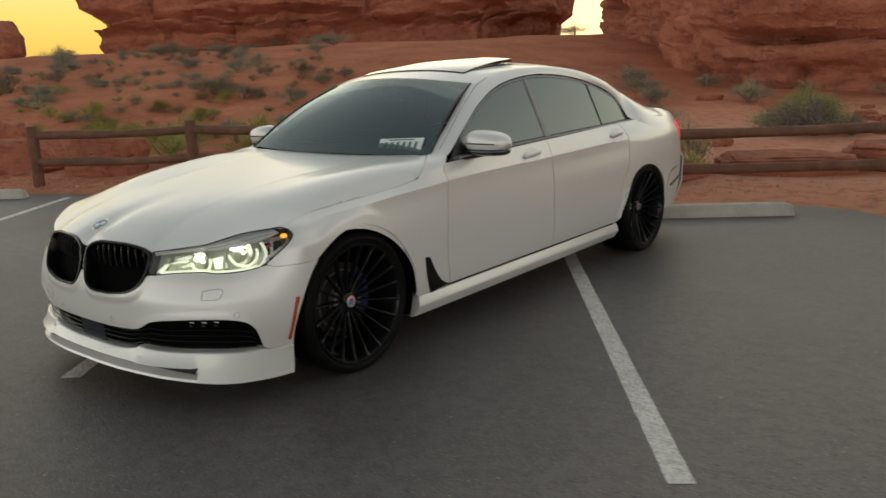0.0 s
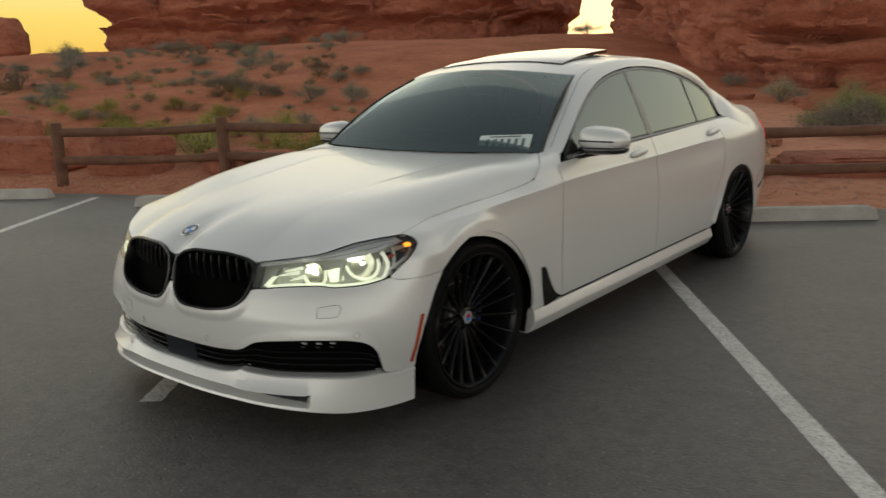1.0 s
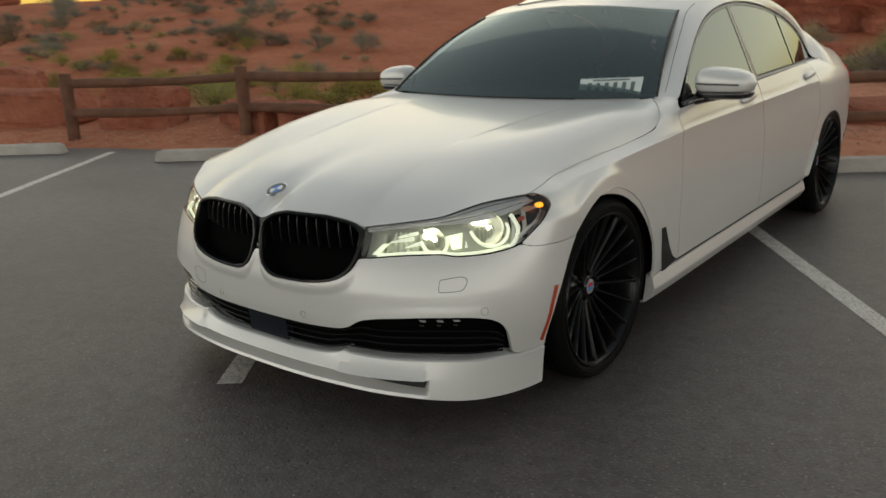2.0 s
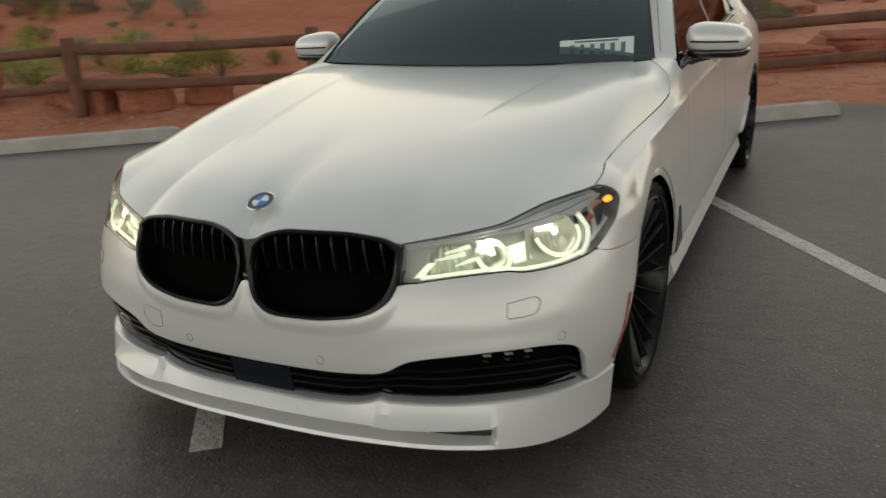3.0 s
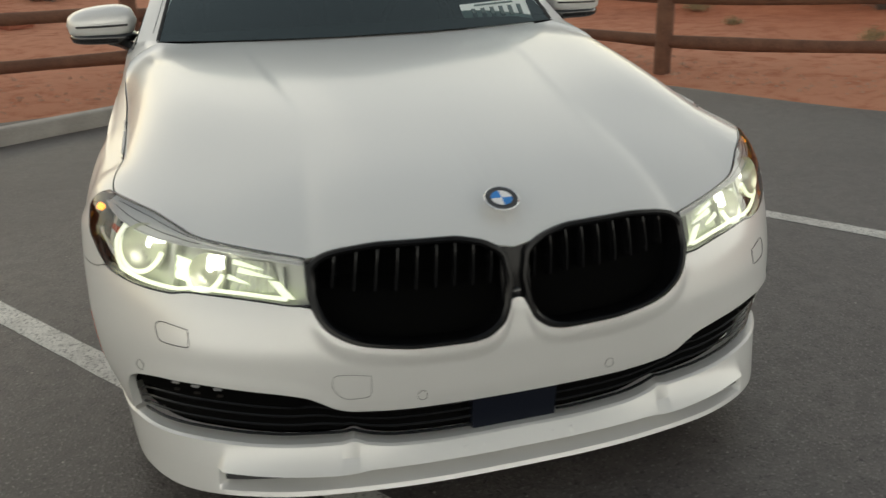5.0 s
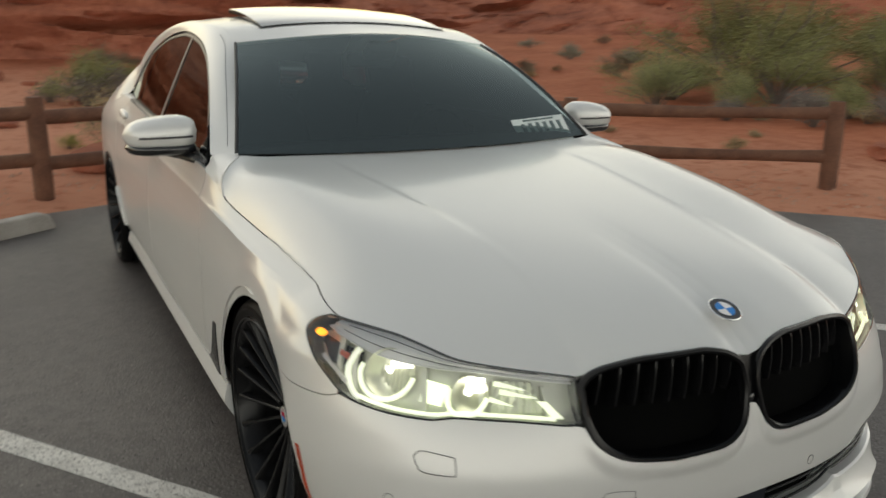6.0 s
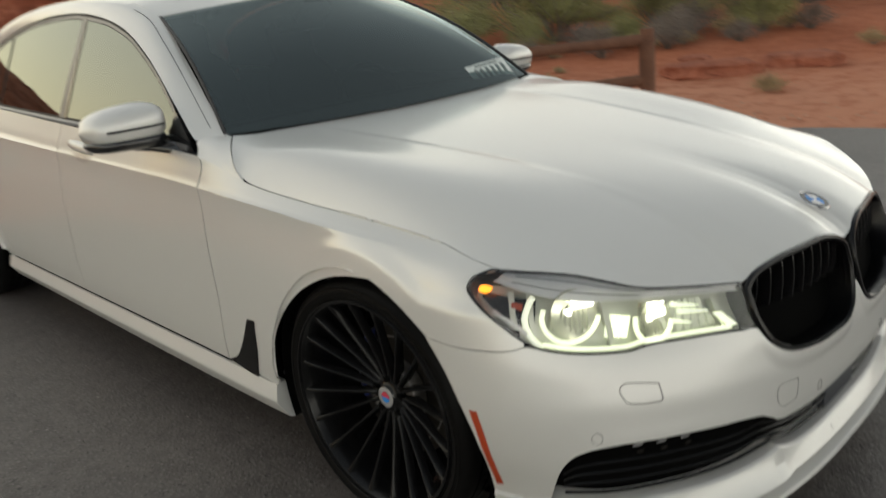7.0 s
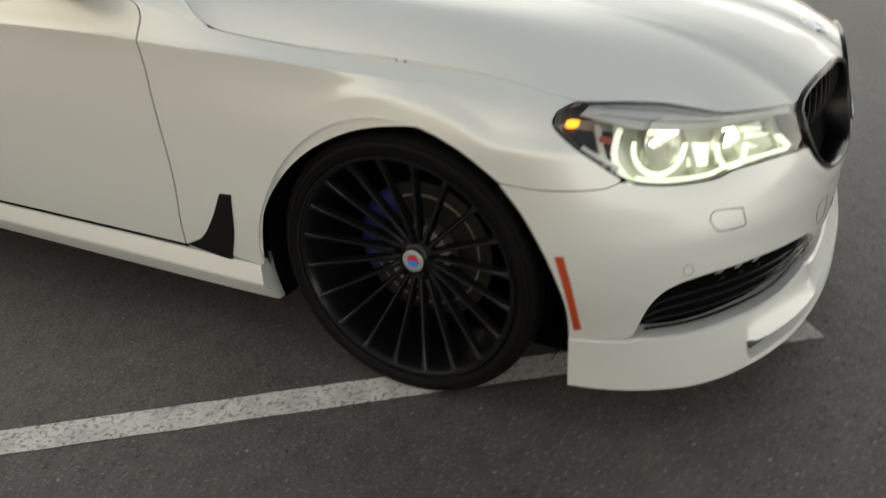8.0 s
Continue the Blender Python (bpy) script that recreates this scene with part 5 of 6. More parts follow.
def build_tail():
    rows = []
    for j in range(15):
        row = []
        for k in range(31):
            u = -1 + k / 15
            y = 3.63 + 0.05 * (1 - u * u) + (0.67 + 0.01 * (1 - u * u)) * j / 14
            row.append(Vector((u * rail_x(min(4.3, y)), y, rail_z(y) + (0.02 + 0.018 * ease(4.0, 3.65, y)) * (1 - u * u) - 0.02 * ease(4.27, 4.36, y))))
        rows.append(row)
    part("trunk_lid", rimmed(rows, 0.02), PAINT, car)
    rows = [[Vector((u * w, 4.31 + 0.065 * (1 - u * u) - dy, z)) for u in [-1 + k / 15 for k in range(31)]] for z, w, dy in ((0.25, 0.74, 0.03), (0.40, 0.77, -0.03), (0.62, 0.77, -0.04), (0.66, 0.76, 0.0), (0.85, 0.72, -0.01), (1.0, 0.63, 0.0), (1.03, 0.62, 0.02))]
    part("rear_panel", rimmed([list(reversed(r)) for r in rows], 0.02), PAINT, car)
    for s in SIDES:
        rows = coons(chain(*yz((4.08, 0.80), (4.285, 0.79))), chain(*yz((4.04, 0.935), (4.285, 0.945))), chain(*yz((4.08, 0.80), (4.05, 0.87), (4.04, 0.935))), chain(*yz((4.285, 0.79), (4.285, 0.945))), 12, 8)
        part("tail_light", rimmed(mirrored(on_skin(rows, 0.005), s), 0.02), TAIL, car, "red lit tail light")
        rows = [[(s * u, 4.315 + 0.065 * (1 - (u / 0.74) ** 2) + 0.012, z) for u in ([0.42 + 0.28 * k / 8 for k in range(9)] if s < 0 else [0.70 - 0.28 * k / 8 for k in range(9)])] for z in (0.81, 0.87, 0.94)]
        part("tail_light", rimmed(rows, 0.02), TAIL, car)
        rows = coons(chain(*yz((3.72, 0.44), (4.25, 0.50))), chain(*yz((3.72, 0.462), (4.25, 0.53))), chain(*yz((3.72, 0.44), (3.72, 0.462))), chain(*yz((4.25, 0.50), (4.25, 0.53))), 10, 2)
        part("rear_reflector", rimmed(mirrored(on_skin(rows, 0.004), s), 0.01), BLACK, car)


def build_mirror(s):
    def blob(x0, x1, zlo, zhi, yf, yb, drop, foot):
        rows = []
        n = 17
        for k in range(n):
            a = k / (n - 1)
            x = x0 + (x1 - x0) * a
            w = (1 - abs(2 * a - 1) ** 3.6) ** 0.40 if 0 < a < 1 else 0.02
            top = zhi - drop * a ** 2.2
            zc, hz = (zlo + top) / 2, (top - zlo) / 2 * w
            row = []
            for j in range(24):
                b = 2 * math.pi * j / 24
                cy, cz = math.cos(b), math.sin(b)
                ry = (yf if cy < 0 else yb) * w
                row.append((s * x, 1.055 + math.copysign(abs(cy) ** 0.75, cy) * ry + 0.03 * (a - 0.5), zc + math.copysign(abs(cz) ** (0.8 if cz > 0 else foot), cz) * hz))
            rows.append(row if s < 0 else list(reversed(row)))
        return rows
    rows = blob(0.868, 1.136, 1.006, 1.132, 0.100, 0.05, 0.030, 0.45)
    mir = part("wing_mirror", grid_mesh(rows, close_u=True), PAINT, car, "white wing mirror with black base")
    rows = blob(0.872, 1.130, 0.982, 1.040, 0.0975, 0.048, 0.0, 0.8)
    part("mirror_base", grid_mesh(rows, close_u=True), GLOSS, mir)
    pts = [(s * x, y, z) for x, y, z in ((0.868, 0.90, 0.970), (0.90, 0.95, 0.978), (0.935, 1.0, 0.986), (0.98, 1.04, 0.992))]
    part("mirror_arm", tube(pts, lambda t: 0.022 - 0.004 * t, 10, 0.7), GLOSS, mir)
    pts = []
    for k in range(13):
        a = 0.12 + 0.70 * k / 12
        pts.append((s * (0.868 + 0.268 * a), 1.055 - 0.1005 * (1 - abs(2 * a - 1) ** 3.6) ** 0.40 + 0.03 * (a - 0.5), 1.058 - 0.004 * k / 12))
    part("mirror_indicator", tube(pts, 0.004, 6), BLACK, mir)
    bm = lathe([(0.0, 0.0), (0.052, 0.0), (0.055, -0.01)], 32, "z")
    bmesh.ops.transform(bm, matrix=Matrix.Translation((s * 1.002, 1.108, 1.062)) @ Euler((radians(-90), 0, 0)).to_matrix().to_4x4() @ Matrix.Diagonal((1.9, 1, 1, 1)), verts=bm.verts)
    part("mirror_glass", bm, MIRROR, mir)
    # black sail at the window's foot
    rows = [[(s * (green_x(y, z) + 0.006), y, z) for y, z in r] for r in (((0.80, 0.965), (0.98, 0.985)), ((0.845, 0.99), (0.99, 1.02)), ((0.90, 1.03), (0.995, 1.09)))]
    part("mirror_sail", rimmed(rows if s > 0 else [list(reversed(r)) for r in rows], 0.02), GLOSS, car)


def build_wheel(s, y, rear=False):
    xo = 0.953
    hub_z = 0.3425 if rear else 0.3658
    under = -0.3462
    wheel = new("wheel")
    wheel.parent = car
    wheel.matrix_basis = pose(s * xo, y, hub_z, 0, 0, 0 if s > 0 else 180)
    tagged(wheel, "black multi-spoke alloy wheel with low tyre")
    w = 0.255 if not rear else 0.295
    prof = [(0.290, -0.016), (0.300, -0.006), (0.304, -0.001), (0.3055, -0.003), (0.312, 0.001), (0.3215, 0.003), (0.3225, 0.0055), (0.3245, 0.0055), (0.3255, 0.003), (0.333, 0.001), (0.3345, 0.0028), (0.336, -0.001), (0.343, -0.006), (0.350, -0.016), (0.3545, -0.030), (0.3555, -0.05)]
    prof += [(r, -w - h) for r, h in reversed(prof)]

    def resting(bm):
        """Presses the tyre flat where it stands on the ground."""
        for v in bm.verts:
            if v.co[2] < under:
                v.co[2] = under
        return bm
    part("tyre", resting(lathe(prof, 128)), RUBBER, wheel)
    for h in (0.062, 0.100, 0.145, 0.190):
        part("tread_groove", resting(lathe([(0.3556, -h - 0.005), (0.3560, -h), (0.3556, -h + 0.005)], 72)), VOID, wheel)
    bm = bmesh.new()
    for k in range(80):
        for h0, h1, sk in ((-0.016, -0.056, 0.6), (-0.066, -0.096, -0.4)):
            quad = []
            for h, da in ((h0, -0.006), (h0, 0.006), (h1, 0.006 + sk * 0.03), (h1, -0.006 + sk * 0.03)):
                ang = 2 * math.pi * k / 80 + da
                r = 0.3562 if h < -0.05 else 0.3472 + 0.008 * min(1, (-0.014 - h) / 0.03) if h < -0.03 else 0.3490
                quad.append(bm.verts.new((h, r * math.cos(ang), r * math.sin(ang))))
            bm.faces.new(quad)
    bmesh.ops.recalc_face_normals(bm, faces=bm.faces)
    part("tread_pattern", resting(bm), VOID, wheel)
    part("rim", lathe([(0.300, -0.008), (0.303, -0.002), (0.300, 0.0045), (0.296, 0.0045), (0.2945, -0.002), (0.290, -0.003), (0.284, -0.012), (0.279, -0.03), (0.268, -0.10), (0.262, -0.22)], 96), RIM, wheel)
    for k in range(20):
        a = 2 * math.pi * (k + 0.5) / 20
        rows = []
        for r, h, hw, dp in ((0.050, -0.078, 0.0080, 0.030), (0.09, -0.070, 0.0056, 0.030), (0.15, -0.053, 0.0046, 0.026), (0.22, -0.031, 0.0048, 0.022), (0.265, -0.015, 0.0058, 0.022), (0.287, -0.007, 0.0095, 0.020)):
            c, t = Vector((0, math.cos(a), math.sin(a))), Vector((0, -math.sin(a), math.cos(a)))
            p = c * r
            rows.append([p + t * hw * 1.5 + Vector((h - dp, 0, 0)), p + t * hw + Vector((h - 0.003, 0, 0)), p + t * hw * 0.5 + Vector((h, 0, 0)), p - t * hw * 0.5 + Vector((h, 0, 0)), p - t * hw + Vector((h - 0.003, 0, 0)), p - t * hw * 1.5 + Vector((h - dp, 0, 0))])
        part("spoke", grid_mesh([list(reversed(r_)) for r_ in rows]), RIM, wheel)
    part("hub", lathe([(0.0, -0.072), (0.034, -0.072), (0.038, -0.076), (0.050, -0.078), (0.056, -0.085), (0.058, -0.13)], 48), RIM, wheel)
    part("hub_flange", lathe([(0.056, -0.094), (0.062, -0.090), (0.090, -0.092), (0.094, -0.098), (0.096, -0.130)], 48), HUB, wheel, "worn grey hub flange")
    for k in range(5):
        a = 2 * math.pi * (k + 0.25) / 5
        bm = lathe([(0.0, -0.071), (0.008, -0.071), (0.009, -0.086)], 12)
        bmesh.ops.translate(bm, vec=(0, math.cos(a) * 0.052, math.sin(a) * 0.052), verts=bm.verts)
        part("wheel_bolt", bm, VOID, wheel)
    cap = part("centre_cap", lathe([(0.0, -0.066), (0.029, -0.067), (0.032, -0.070), (0.033, -0.076)], 40), GLOSS, wheel)
    # the rear ring's dimmer light is put in as a darker metal
    part("cap_ring", lathe([(0.0295, -0.0662), (0.028, -0.0655), (0.017, -0.0652), (0.0165, -0.066)], 40), HUB if rear else SATIN, cap)
    for mat, z0 in ((REDEN, 1), (SKYBLUE, -1)):
        bm = bmesh.new()
        pts = [(-0.065, 0.0165 * math.cos(math.pi * j / 10), z0 * 0.0165 * math.sin(math.pi * j / 10)) for j in range(11)]
        f = bm.faces.new([bm.verts.new(p) for p in (pts if z0 > 0 else reversed(pts))])
        part("cap_field", bm, mat, cap)
    # highlight on the brake disc, laid on its face as a brighter ring
    part("disc_glint", lathe([(0.150, -0.1325), (0.1525, -0.1318), (0.155, -0.1325)], 64), HUB, wheel)
    part("brake_disc", lathe([(0.07, -0.118), (0.088, -0.116), (0.093, -0.134), (0.187, -0.134), (0.189, -0.138), (0.189, -0.16), (0.07, -0.16)], 64), STEEL, wheel)
    rows = []
    for k in range(17):
        a = math.pi * (-0.13 + 0.47 * k / 16)
        rows.append([(h, s * r * math.cos(a), r * math.sin(a)) for r, h in ((0.112, -0.128), (0.122, -0.120), (0.150, -0.117), (0.172, -0.120), (0.184, -0.130), (0.186, -0.18), (0.112, -0.18))])
    bm = grid_mesh(rows, close_u=True)
    part("brake_caliper", bm, BLUE, wheel, "blue brake caliper")
    return wheel


def build_cabin():
    tub = bmesh.new()
    box(tub, (1.30, 2.6, 0.04), (0, 1.95, 0.45))
    part("cabin_floor", tub, CABIN, car)
    rows = [[(u * 0.72, y + 0.05 * (1 - u * u), z) for u in [-1 + k / 10 for k in range(21)]] for y, z in ((0.78, 0.97), (0.95, 1.0), (1.15, 0.985), (1.28, 0.93), (1.33, 0.80), (1.28, 0.6))]
    part("dashboard", rimmed(rows, 0.01), CABIN, car)
    for x in (-0.37, 0.37):
        for y0 in (1.75, 2.75):
            rows = []
            for z, y, w, d in ((0.62, 0.0, 0.25, 0.06), (0.8, 0.06, 0.25, 0.07), (1.0, 0.13, 0.23, 0.06), (1.1, 0.17, 0.17, 0.05), (1.13, 0.18, 0.12, 0.045), (1.28, 0.22, 0.13, 0.045), (1.30, 0.225, 0.10, 0.02)):
                rows.append([(x + w * math.copysign(abs(math.cos(a)) ** 0.6, math.cos(a)), y0 + y + d * math.sin(a), z) for a in [2 * math.pi * k / 20 for k in range(20)]])
            part("seat_back", grid_mesh(rows, close_u=True), CABIN, car)
            bm = bmesh.new()
            box(bm, (0.5, 0.55, 0.16), (x, y0 - 0.22, 0.58), None, 0.04)
            part("seat_cushion", bm, CABIN, car)
    bm = bmesh.new()
    box(bm, (1.56, 0.03, 0.66), (0, 3.18, 0.73), Euler((radians(-14), 0, 0)).to_matrix().to_4x4())
    box(bm, (1.5, 0.55, 0.03), (0, 3.42, 1.02))
    part("rear_shelf", bm, CABIN, car)
    bm = tube([(0.37 + 0.18 * math.cos(a), 1.36 + 0.05 * math.sin(a), 0.92 + 0.17 * math.sin(a)) for a in [2 * math.pi * k / 32 for k in range(32)]], 0.016, 8, closed=True)
    part("steering_wheel", bm, CABIN, car)
    # lining inside the doors, up to the window's foot
    for s in SIDES:
        ys = [0.80 + 2.30 * k / 30 for k in range(31)]
        rows = [[(s * (green_x(y, 1.0) - d), y, z) for y in ys] for d, z in ((0.10, 0.46), (0.07, 0.70), (0.05, 0.93), (0.035, 0.995), (0.010, 1.004))]
        part("door_lining", grid_mesh(rows), CABIN, car)
    # sensor pod and mirror at the screen's top
    bm = bmesh.new()
    box(bm, (0.14, 0.10, 0.05), (0, 1.27, 1.352), Euler((radians(-28), 0, 0)).to_matrix().to_4x4(), 0.015)
    pod = part("sensor_pod", bm, CABIN, car)
    bm = bmesh.new()
    box(bm, (0.24, 0.03, 0.065), (0, 1.36, 1.31), None, 0.014)
    part("rear_view_mirror", bm, BLACK, pod)
    # number plate laid on the dashboard: a pale plate with plain bars
    m = Matrix.Translation((0.553, 0.768, 1.033)) @ Euler((radians(50), radians(-2), radians(9))).to_matrix().to_4x4()
    bm = bmesh.new()
    box(bm, (0.305, 0.152, 0.002), (0, 0, 0), None, 0.0008)
    bmesh.ops.transform(bm, matrix=m, verts=bm.verts)
    plate = part("number_plate", bm, PLATE, car, "pale number plate behind the windshield")
    for k in range(6):
        bm = bmesh.new()
        box(bm, (0.018, 0.046, 0.002), (-0.100 + 0.042 * k, 0.026, 0.0025))
        bmesh.ops.transform(bm, matrix=m, verts=bm.verts)
        part("plate_bar", bm, INK, plate)
    bm = bmesh.new()
    box(bm, (0.18, 0.007, 0.002), (0, 0.064, 0.0025))
    bmesh.ops.transform(bm, matrix=m, verts=bm.verts)
    part("plate_bar", bm, INK, plate)


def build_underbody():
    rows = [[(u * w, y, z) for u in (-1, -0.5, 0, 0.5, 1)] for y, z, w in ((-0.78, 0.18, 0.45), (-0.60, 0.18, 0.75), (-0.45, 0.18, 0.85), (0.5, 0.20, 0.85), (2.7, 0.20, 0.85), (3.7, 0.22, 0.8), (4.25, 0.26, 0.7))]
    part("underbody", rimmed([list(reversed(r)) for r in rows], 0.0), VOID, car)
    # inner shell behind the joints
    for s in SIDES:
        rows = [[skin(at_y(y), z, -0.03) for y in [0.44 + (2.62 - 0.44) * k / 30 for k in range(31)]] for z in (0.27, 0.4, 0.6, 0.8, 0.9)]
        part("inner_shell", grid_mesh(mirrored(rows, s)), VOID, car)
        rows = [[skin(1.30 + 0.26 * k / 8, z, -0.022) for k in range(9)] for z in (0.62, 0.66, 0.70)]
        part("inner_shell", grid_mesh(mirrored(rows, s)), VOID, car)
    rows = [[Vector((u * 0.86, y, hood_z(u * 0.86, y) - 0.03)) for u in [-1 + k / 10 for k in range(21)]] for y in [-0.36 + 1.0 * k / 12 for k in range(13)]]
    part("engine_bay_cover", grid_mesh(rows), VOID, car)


build_nose()
build_lip()
build_bridge()
build_hood()
build_greenhouse()
build_tail()
build_cabin()
build_underbody()
for side in SIDES:
    build_kidney(side)
    build_headlight(side)
    build_side(side)
    build_mirror(side)
    build_wheel(side, 0.0)
    build_wheel(side, 3.21, True)


# ---- the place ----
def soft_max(a, b, k=1.5):
    h = max(0.0, min(1.0, 0.5 + 0.5 * (a - b) / k))
    return b + (a - b) * h + k * h * (1 - h)


def out_by(x, y):
    """Metres beyond the car park's edge, roughly."""
    return soft_max(-0.40 * (x + 3.2) + 0.917 * (y - 4.55), 0.84 * (x - 5.0) + 0.54 * (y - 1.9))


def land(x, y):
    d = out_by(x, y)
    k = ease(-0.3, 0.8, d)
    bumps = 0.05 * noise.noise((x * 0.8, y * 0.8, 0)) + 0.14 * noise.noise((x * 0.17, y * 0.17, 3.0)) * ease(2, 8, d)
    # the slope eases off at the foot of the rocks, and climbs more to the west
    run = max(0.0, d) if d < 26 else 26 + 0.2 * (d - 26)
    return -0.03 + k * (0.05 + bumps) + (0.050 + 0.008 * ease(2, -14, x)) * run + 0.068 * max(0.0, run - 6) * ease(-5, -18, x)


def build_ground():
    rows = []
    for k in range(86):
        r = 0.5 * 1.085 ** k + 0.25 * k
        rows.append([(r * math.cos(a), 2 + r * math.sin(a), land(r * math.cos(a), 2 + r * math.sin(a))) for a in [2 * math.pi * i / 220 for i in range(220)]])
    ob = part("ground", grid_mesh(rows, close_u=True), SAND)
    mask = ob.data.attributes.new("apron_and_light", "FLOAT", "POINT")
    for v, a in zip(ob.data.vertices, mask.data):
        a.value = ease(4.5, 0.6, out_by(v.co[0], v.co[1])) * (0.45 + 0.55 * ease(-4, 1, v.co[0]))
        # light on the flat beyond the fence, under the rocks, painted as paler sand
        a.value = max(a.value, 1.0 * ease(12.0, 6.0, out_by(v.co[0], v.co[1])) * ease(-6, -2, v.co[0]) * ease(5, 1, v.co[0]))
    tagged(ob, "red desert sand rising towards the rocks", "ground", kind="structure")


EDGE = [(-40, -14), (-14, -1.6), (-10.4, 0.7), (-7.5, 2.5), (-6.0, 3.0), (-4.4, 3.87), (-3.2, 4.4), (-1.0, 5.0), (0.45, 5.6), (1.4, 5.97), (2.0, 5.85), (2.55, 5.25), (3.13, 4.32), (3.85, 3.0), (4.2, 2.5), (4.75, 1.9), (5.2, 0.75), (5.4, -0.25), (7.3, -2.2), (16, -9), (40, -20)]


def build_road():
    f = chain(*[(x, y, 0) for x, y in EDGE])
    top = [f(k / 240) for k in range(241)]
    rows = []
    for j in range(41):
        v = (j / 40) ** 1.6
        rows.append([(p[0] * (1 - v) + p[0] * v, p[1] * (1 - v) - 30 * v, 0.0 if 0 < j else -0.02) for p in top])
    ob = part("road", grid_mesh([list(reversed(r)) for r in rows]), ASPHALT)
    tagged(ob, "dark grey asphalt parking lot", "asphalt", kind="structure")


def build_line(a, b, w=0.10):
    a, b = Vector((*a, 0.002)), Vector((*b, 0.002))
    d = (b - a).normalized()
    n = Vector((-d[1], d[0], 0))
    k = 120
    rows = [[], []]
    for i in range(k + 1):
        p = a.lerp(b, i / k)
        for r, sgn in ((0, -1), (1, 1)):
            rows[r].append(p + n * sgn * (w / 2 + 0.004 * noise.noise((i * 0.7, sgn * 9.0, a[0]))))
    ob = part("parking_line", grid_mesh(rows), LINE)
    tagged(ob, "worn white painted parking line", "road marking", "parking lines", "structure")


def build_stop(c, turn):
    prof = [(-0.075, 0.0), (-0.072, 0.02), (-0.052, 0.105), (-0.043, 0.116), (-0.03, 0.12), (0.03, 0.12), (0.043, 0.116), (0.052, 0.105), (0.072, 0.02), (0.075, 0.0)]
    rows = []
    for x, k in ((-0.915, 0.9), (-0.905, 0.97), (-0.86, 1.0), (0.86, 1.0), (0.905, 0.97), (0.915, 0.9)):
        shrink = 0.0 if abs(x) < 0.9 else 0.02
        rows.append([(x - math.copysign(z * 0.18, x) if abs(x) > 0.85 else x, y * k, max(0, z - shrink * (z > 0.05))) for y, z in prof])
    bm = grid_mesh([list(reversed(r)) for r in rows])
    bm.verts.ensure_lookup_table()
    n = len(prof)
    bm.faces.new([bm.verts[k] for k in range(n)])
    bm.faces.new([bm.verts[len(bm.verts) - n + k] for k in reversed(range(n))])
    bmesh.ops.recalc_face_normals(bm, faces=bm.faces)
    ob = part("wheel_stop", bm, CONCRETE, smooth=False)
    ob.matrix_world = pose(*c, 0.0, 0, 0, turn)
    tagged(ob, "weathered pale concrete wheel stop on asphalt", "wheel stop", "wheel stops")


POSTS = [(-8.3, 2.68), (-6.25, 3.93), (-3.65, 4.86), (-1.24, 5.51), (2.24, 6.87), (3.55, 4.5), (5.25, 2.75)]


def build_fence():
    fence = thing("fence", "brown round-log post and rail fence along the lot", "fence", (0, 0, 0))
    for i, (x, y) in enumerate(POSTS):
        z0 = land(x, y)
        lean = Vector((0.02 * noise.noise((i * 3.1, 0, 0)), 0.02 * noise.noise((0, i * 2.3, 0)), 0))
        rows = []
        for k in range(9):
            h = -0.15 + (1.01 if i < 5 else 0.95) * k / 8
            r = 0.080 + 0.006 * noise.noise((x, y, h * 2))
            if k == 8:
                r *= 0.86
            rows.append([(x + lean[0] * h + r * math.cos(a), y + lean[1] * h + r * math.sin(a), z0 + h) for a in [2 * math.pi * j / 14 for j in range(14)]])
        bm = grid_mesh(rows, close_u=True)
        bm.verts.ensure_lookup_table()
        bm.faces.new([bm.verts[len(bm.verts) - 14 + k] for k in range(14)])
        part("post", bm, WOOD, fence)
    for i, (a, b) in enumerate(zip(POSTS, POSTS[1:])):
        for h in ((0.34, 0.73) if i < 3 else (0.30, 0.69) if i == 3 else (0.30, 0.70)):
            pts = []
            for k in range(13):
                v = k / 12
                x, y = a[0] + (b[0] - a[0]) * v, a[1] + (b[1] - a[1]) * v
                z = (land(*a) * (1 - v) + land(*b) * v) + h + 0.012 * noise.noise((i * 5 + v * 2, h, 0)) - 0.02 * math.sin(math.pi * v)
                pts.append((x, y, z))
            part("rail", tube(pts, lambda t: 0.058 + 0.006 * math.sin(7 * t), 10), WOOD, fence)


def crag(p, k):
    """Layered sandstone relief."""
    q = Vector(p) * k
    bend = 0.5 * noise.noise(q * 0.3)
    lay = noise.noise((q[0] * 0.22, q[1] * 0.22, q[2] * 2.8 + bend * 2))
    big = noise.fractal(q * 0.55, 0.9, 2.1, 6)
    rid = 1 - abs(noise.noise(q * 1.3 + Vector((9, 2, 4))))
    crack = max(0.0, 1 - abs(noise.noise((q[0] * 0.9, q[1] * 0.9, q[2] * 0.25))) * 9)
    beds = noise.noise((q[0] * 0.5, q[1] * 0.5, q[2] * 9.0 + bend * 5))
    grain = noise.fractal(q * 4.5, 0.8, 2.1, 4)
    block = noise.voronoi(Vector((q[0] * 1.6, q[1] * 1.6, q[2] * 2.6)))[0]
    joint = ease(0.16, 0.0, block[1] - block[0])
    return 0.5 * big + 0.36 * lay + 0.30 * (rid - 0.6) - 0.35 * crack + 0.14 * beds + 0.10 * grain - 0.16 * joint


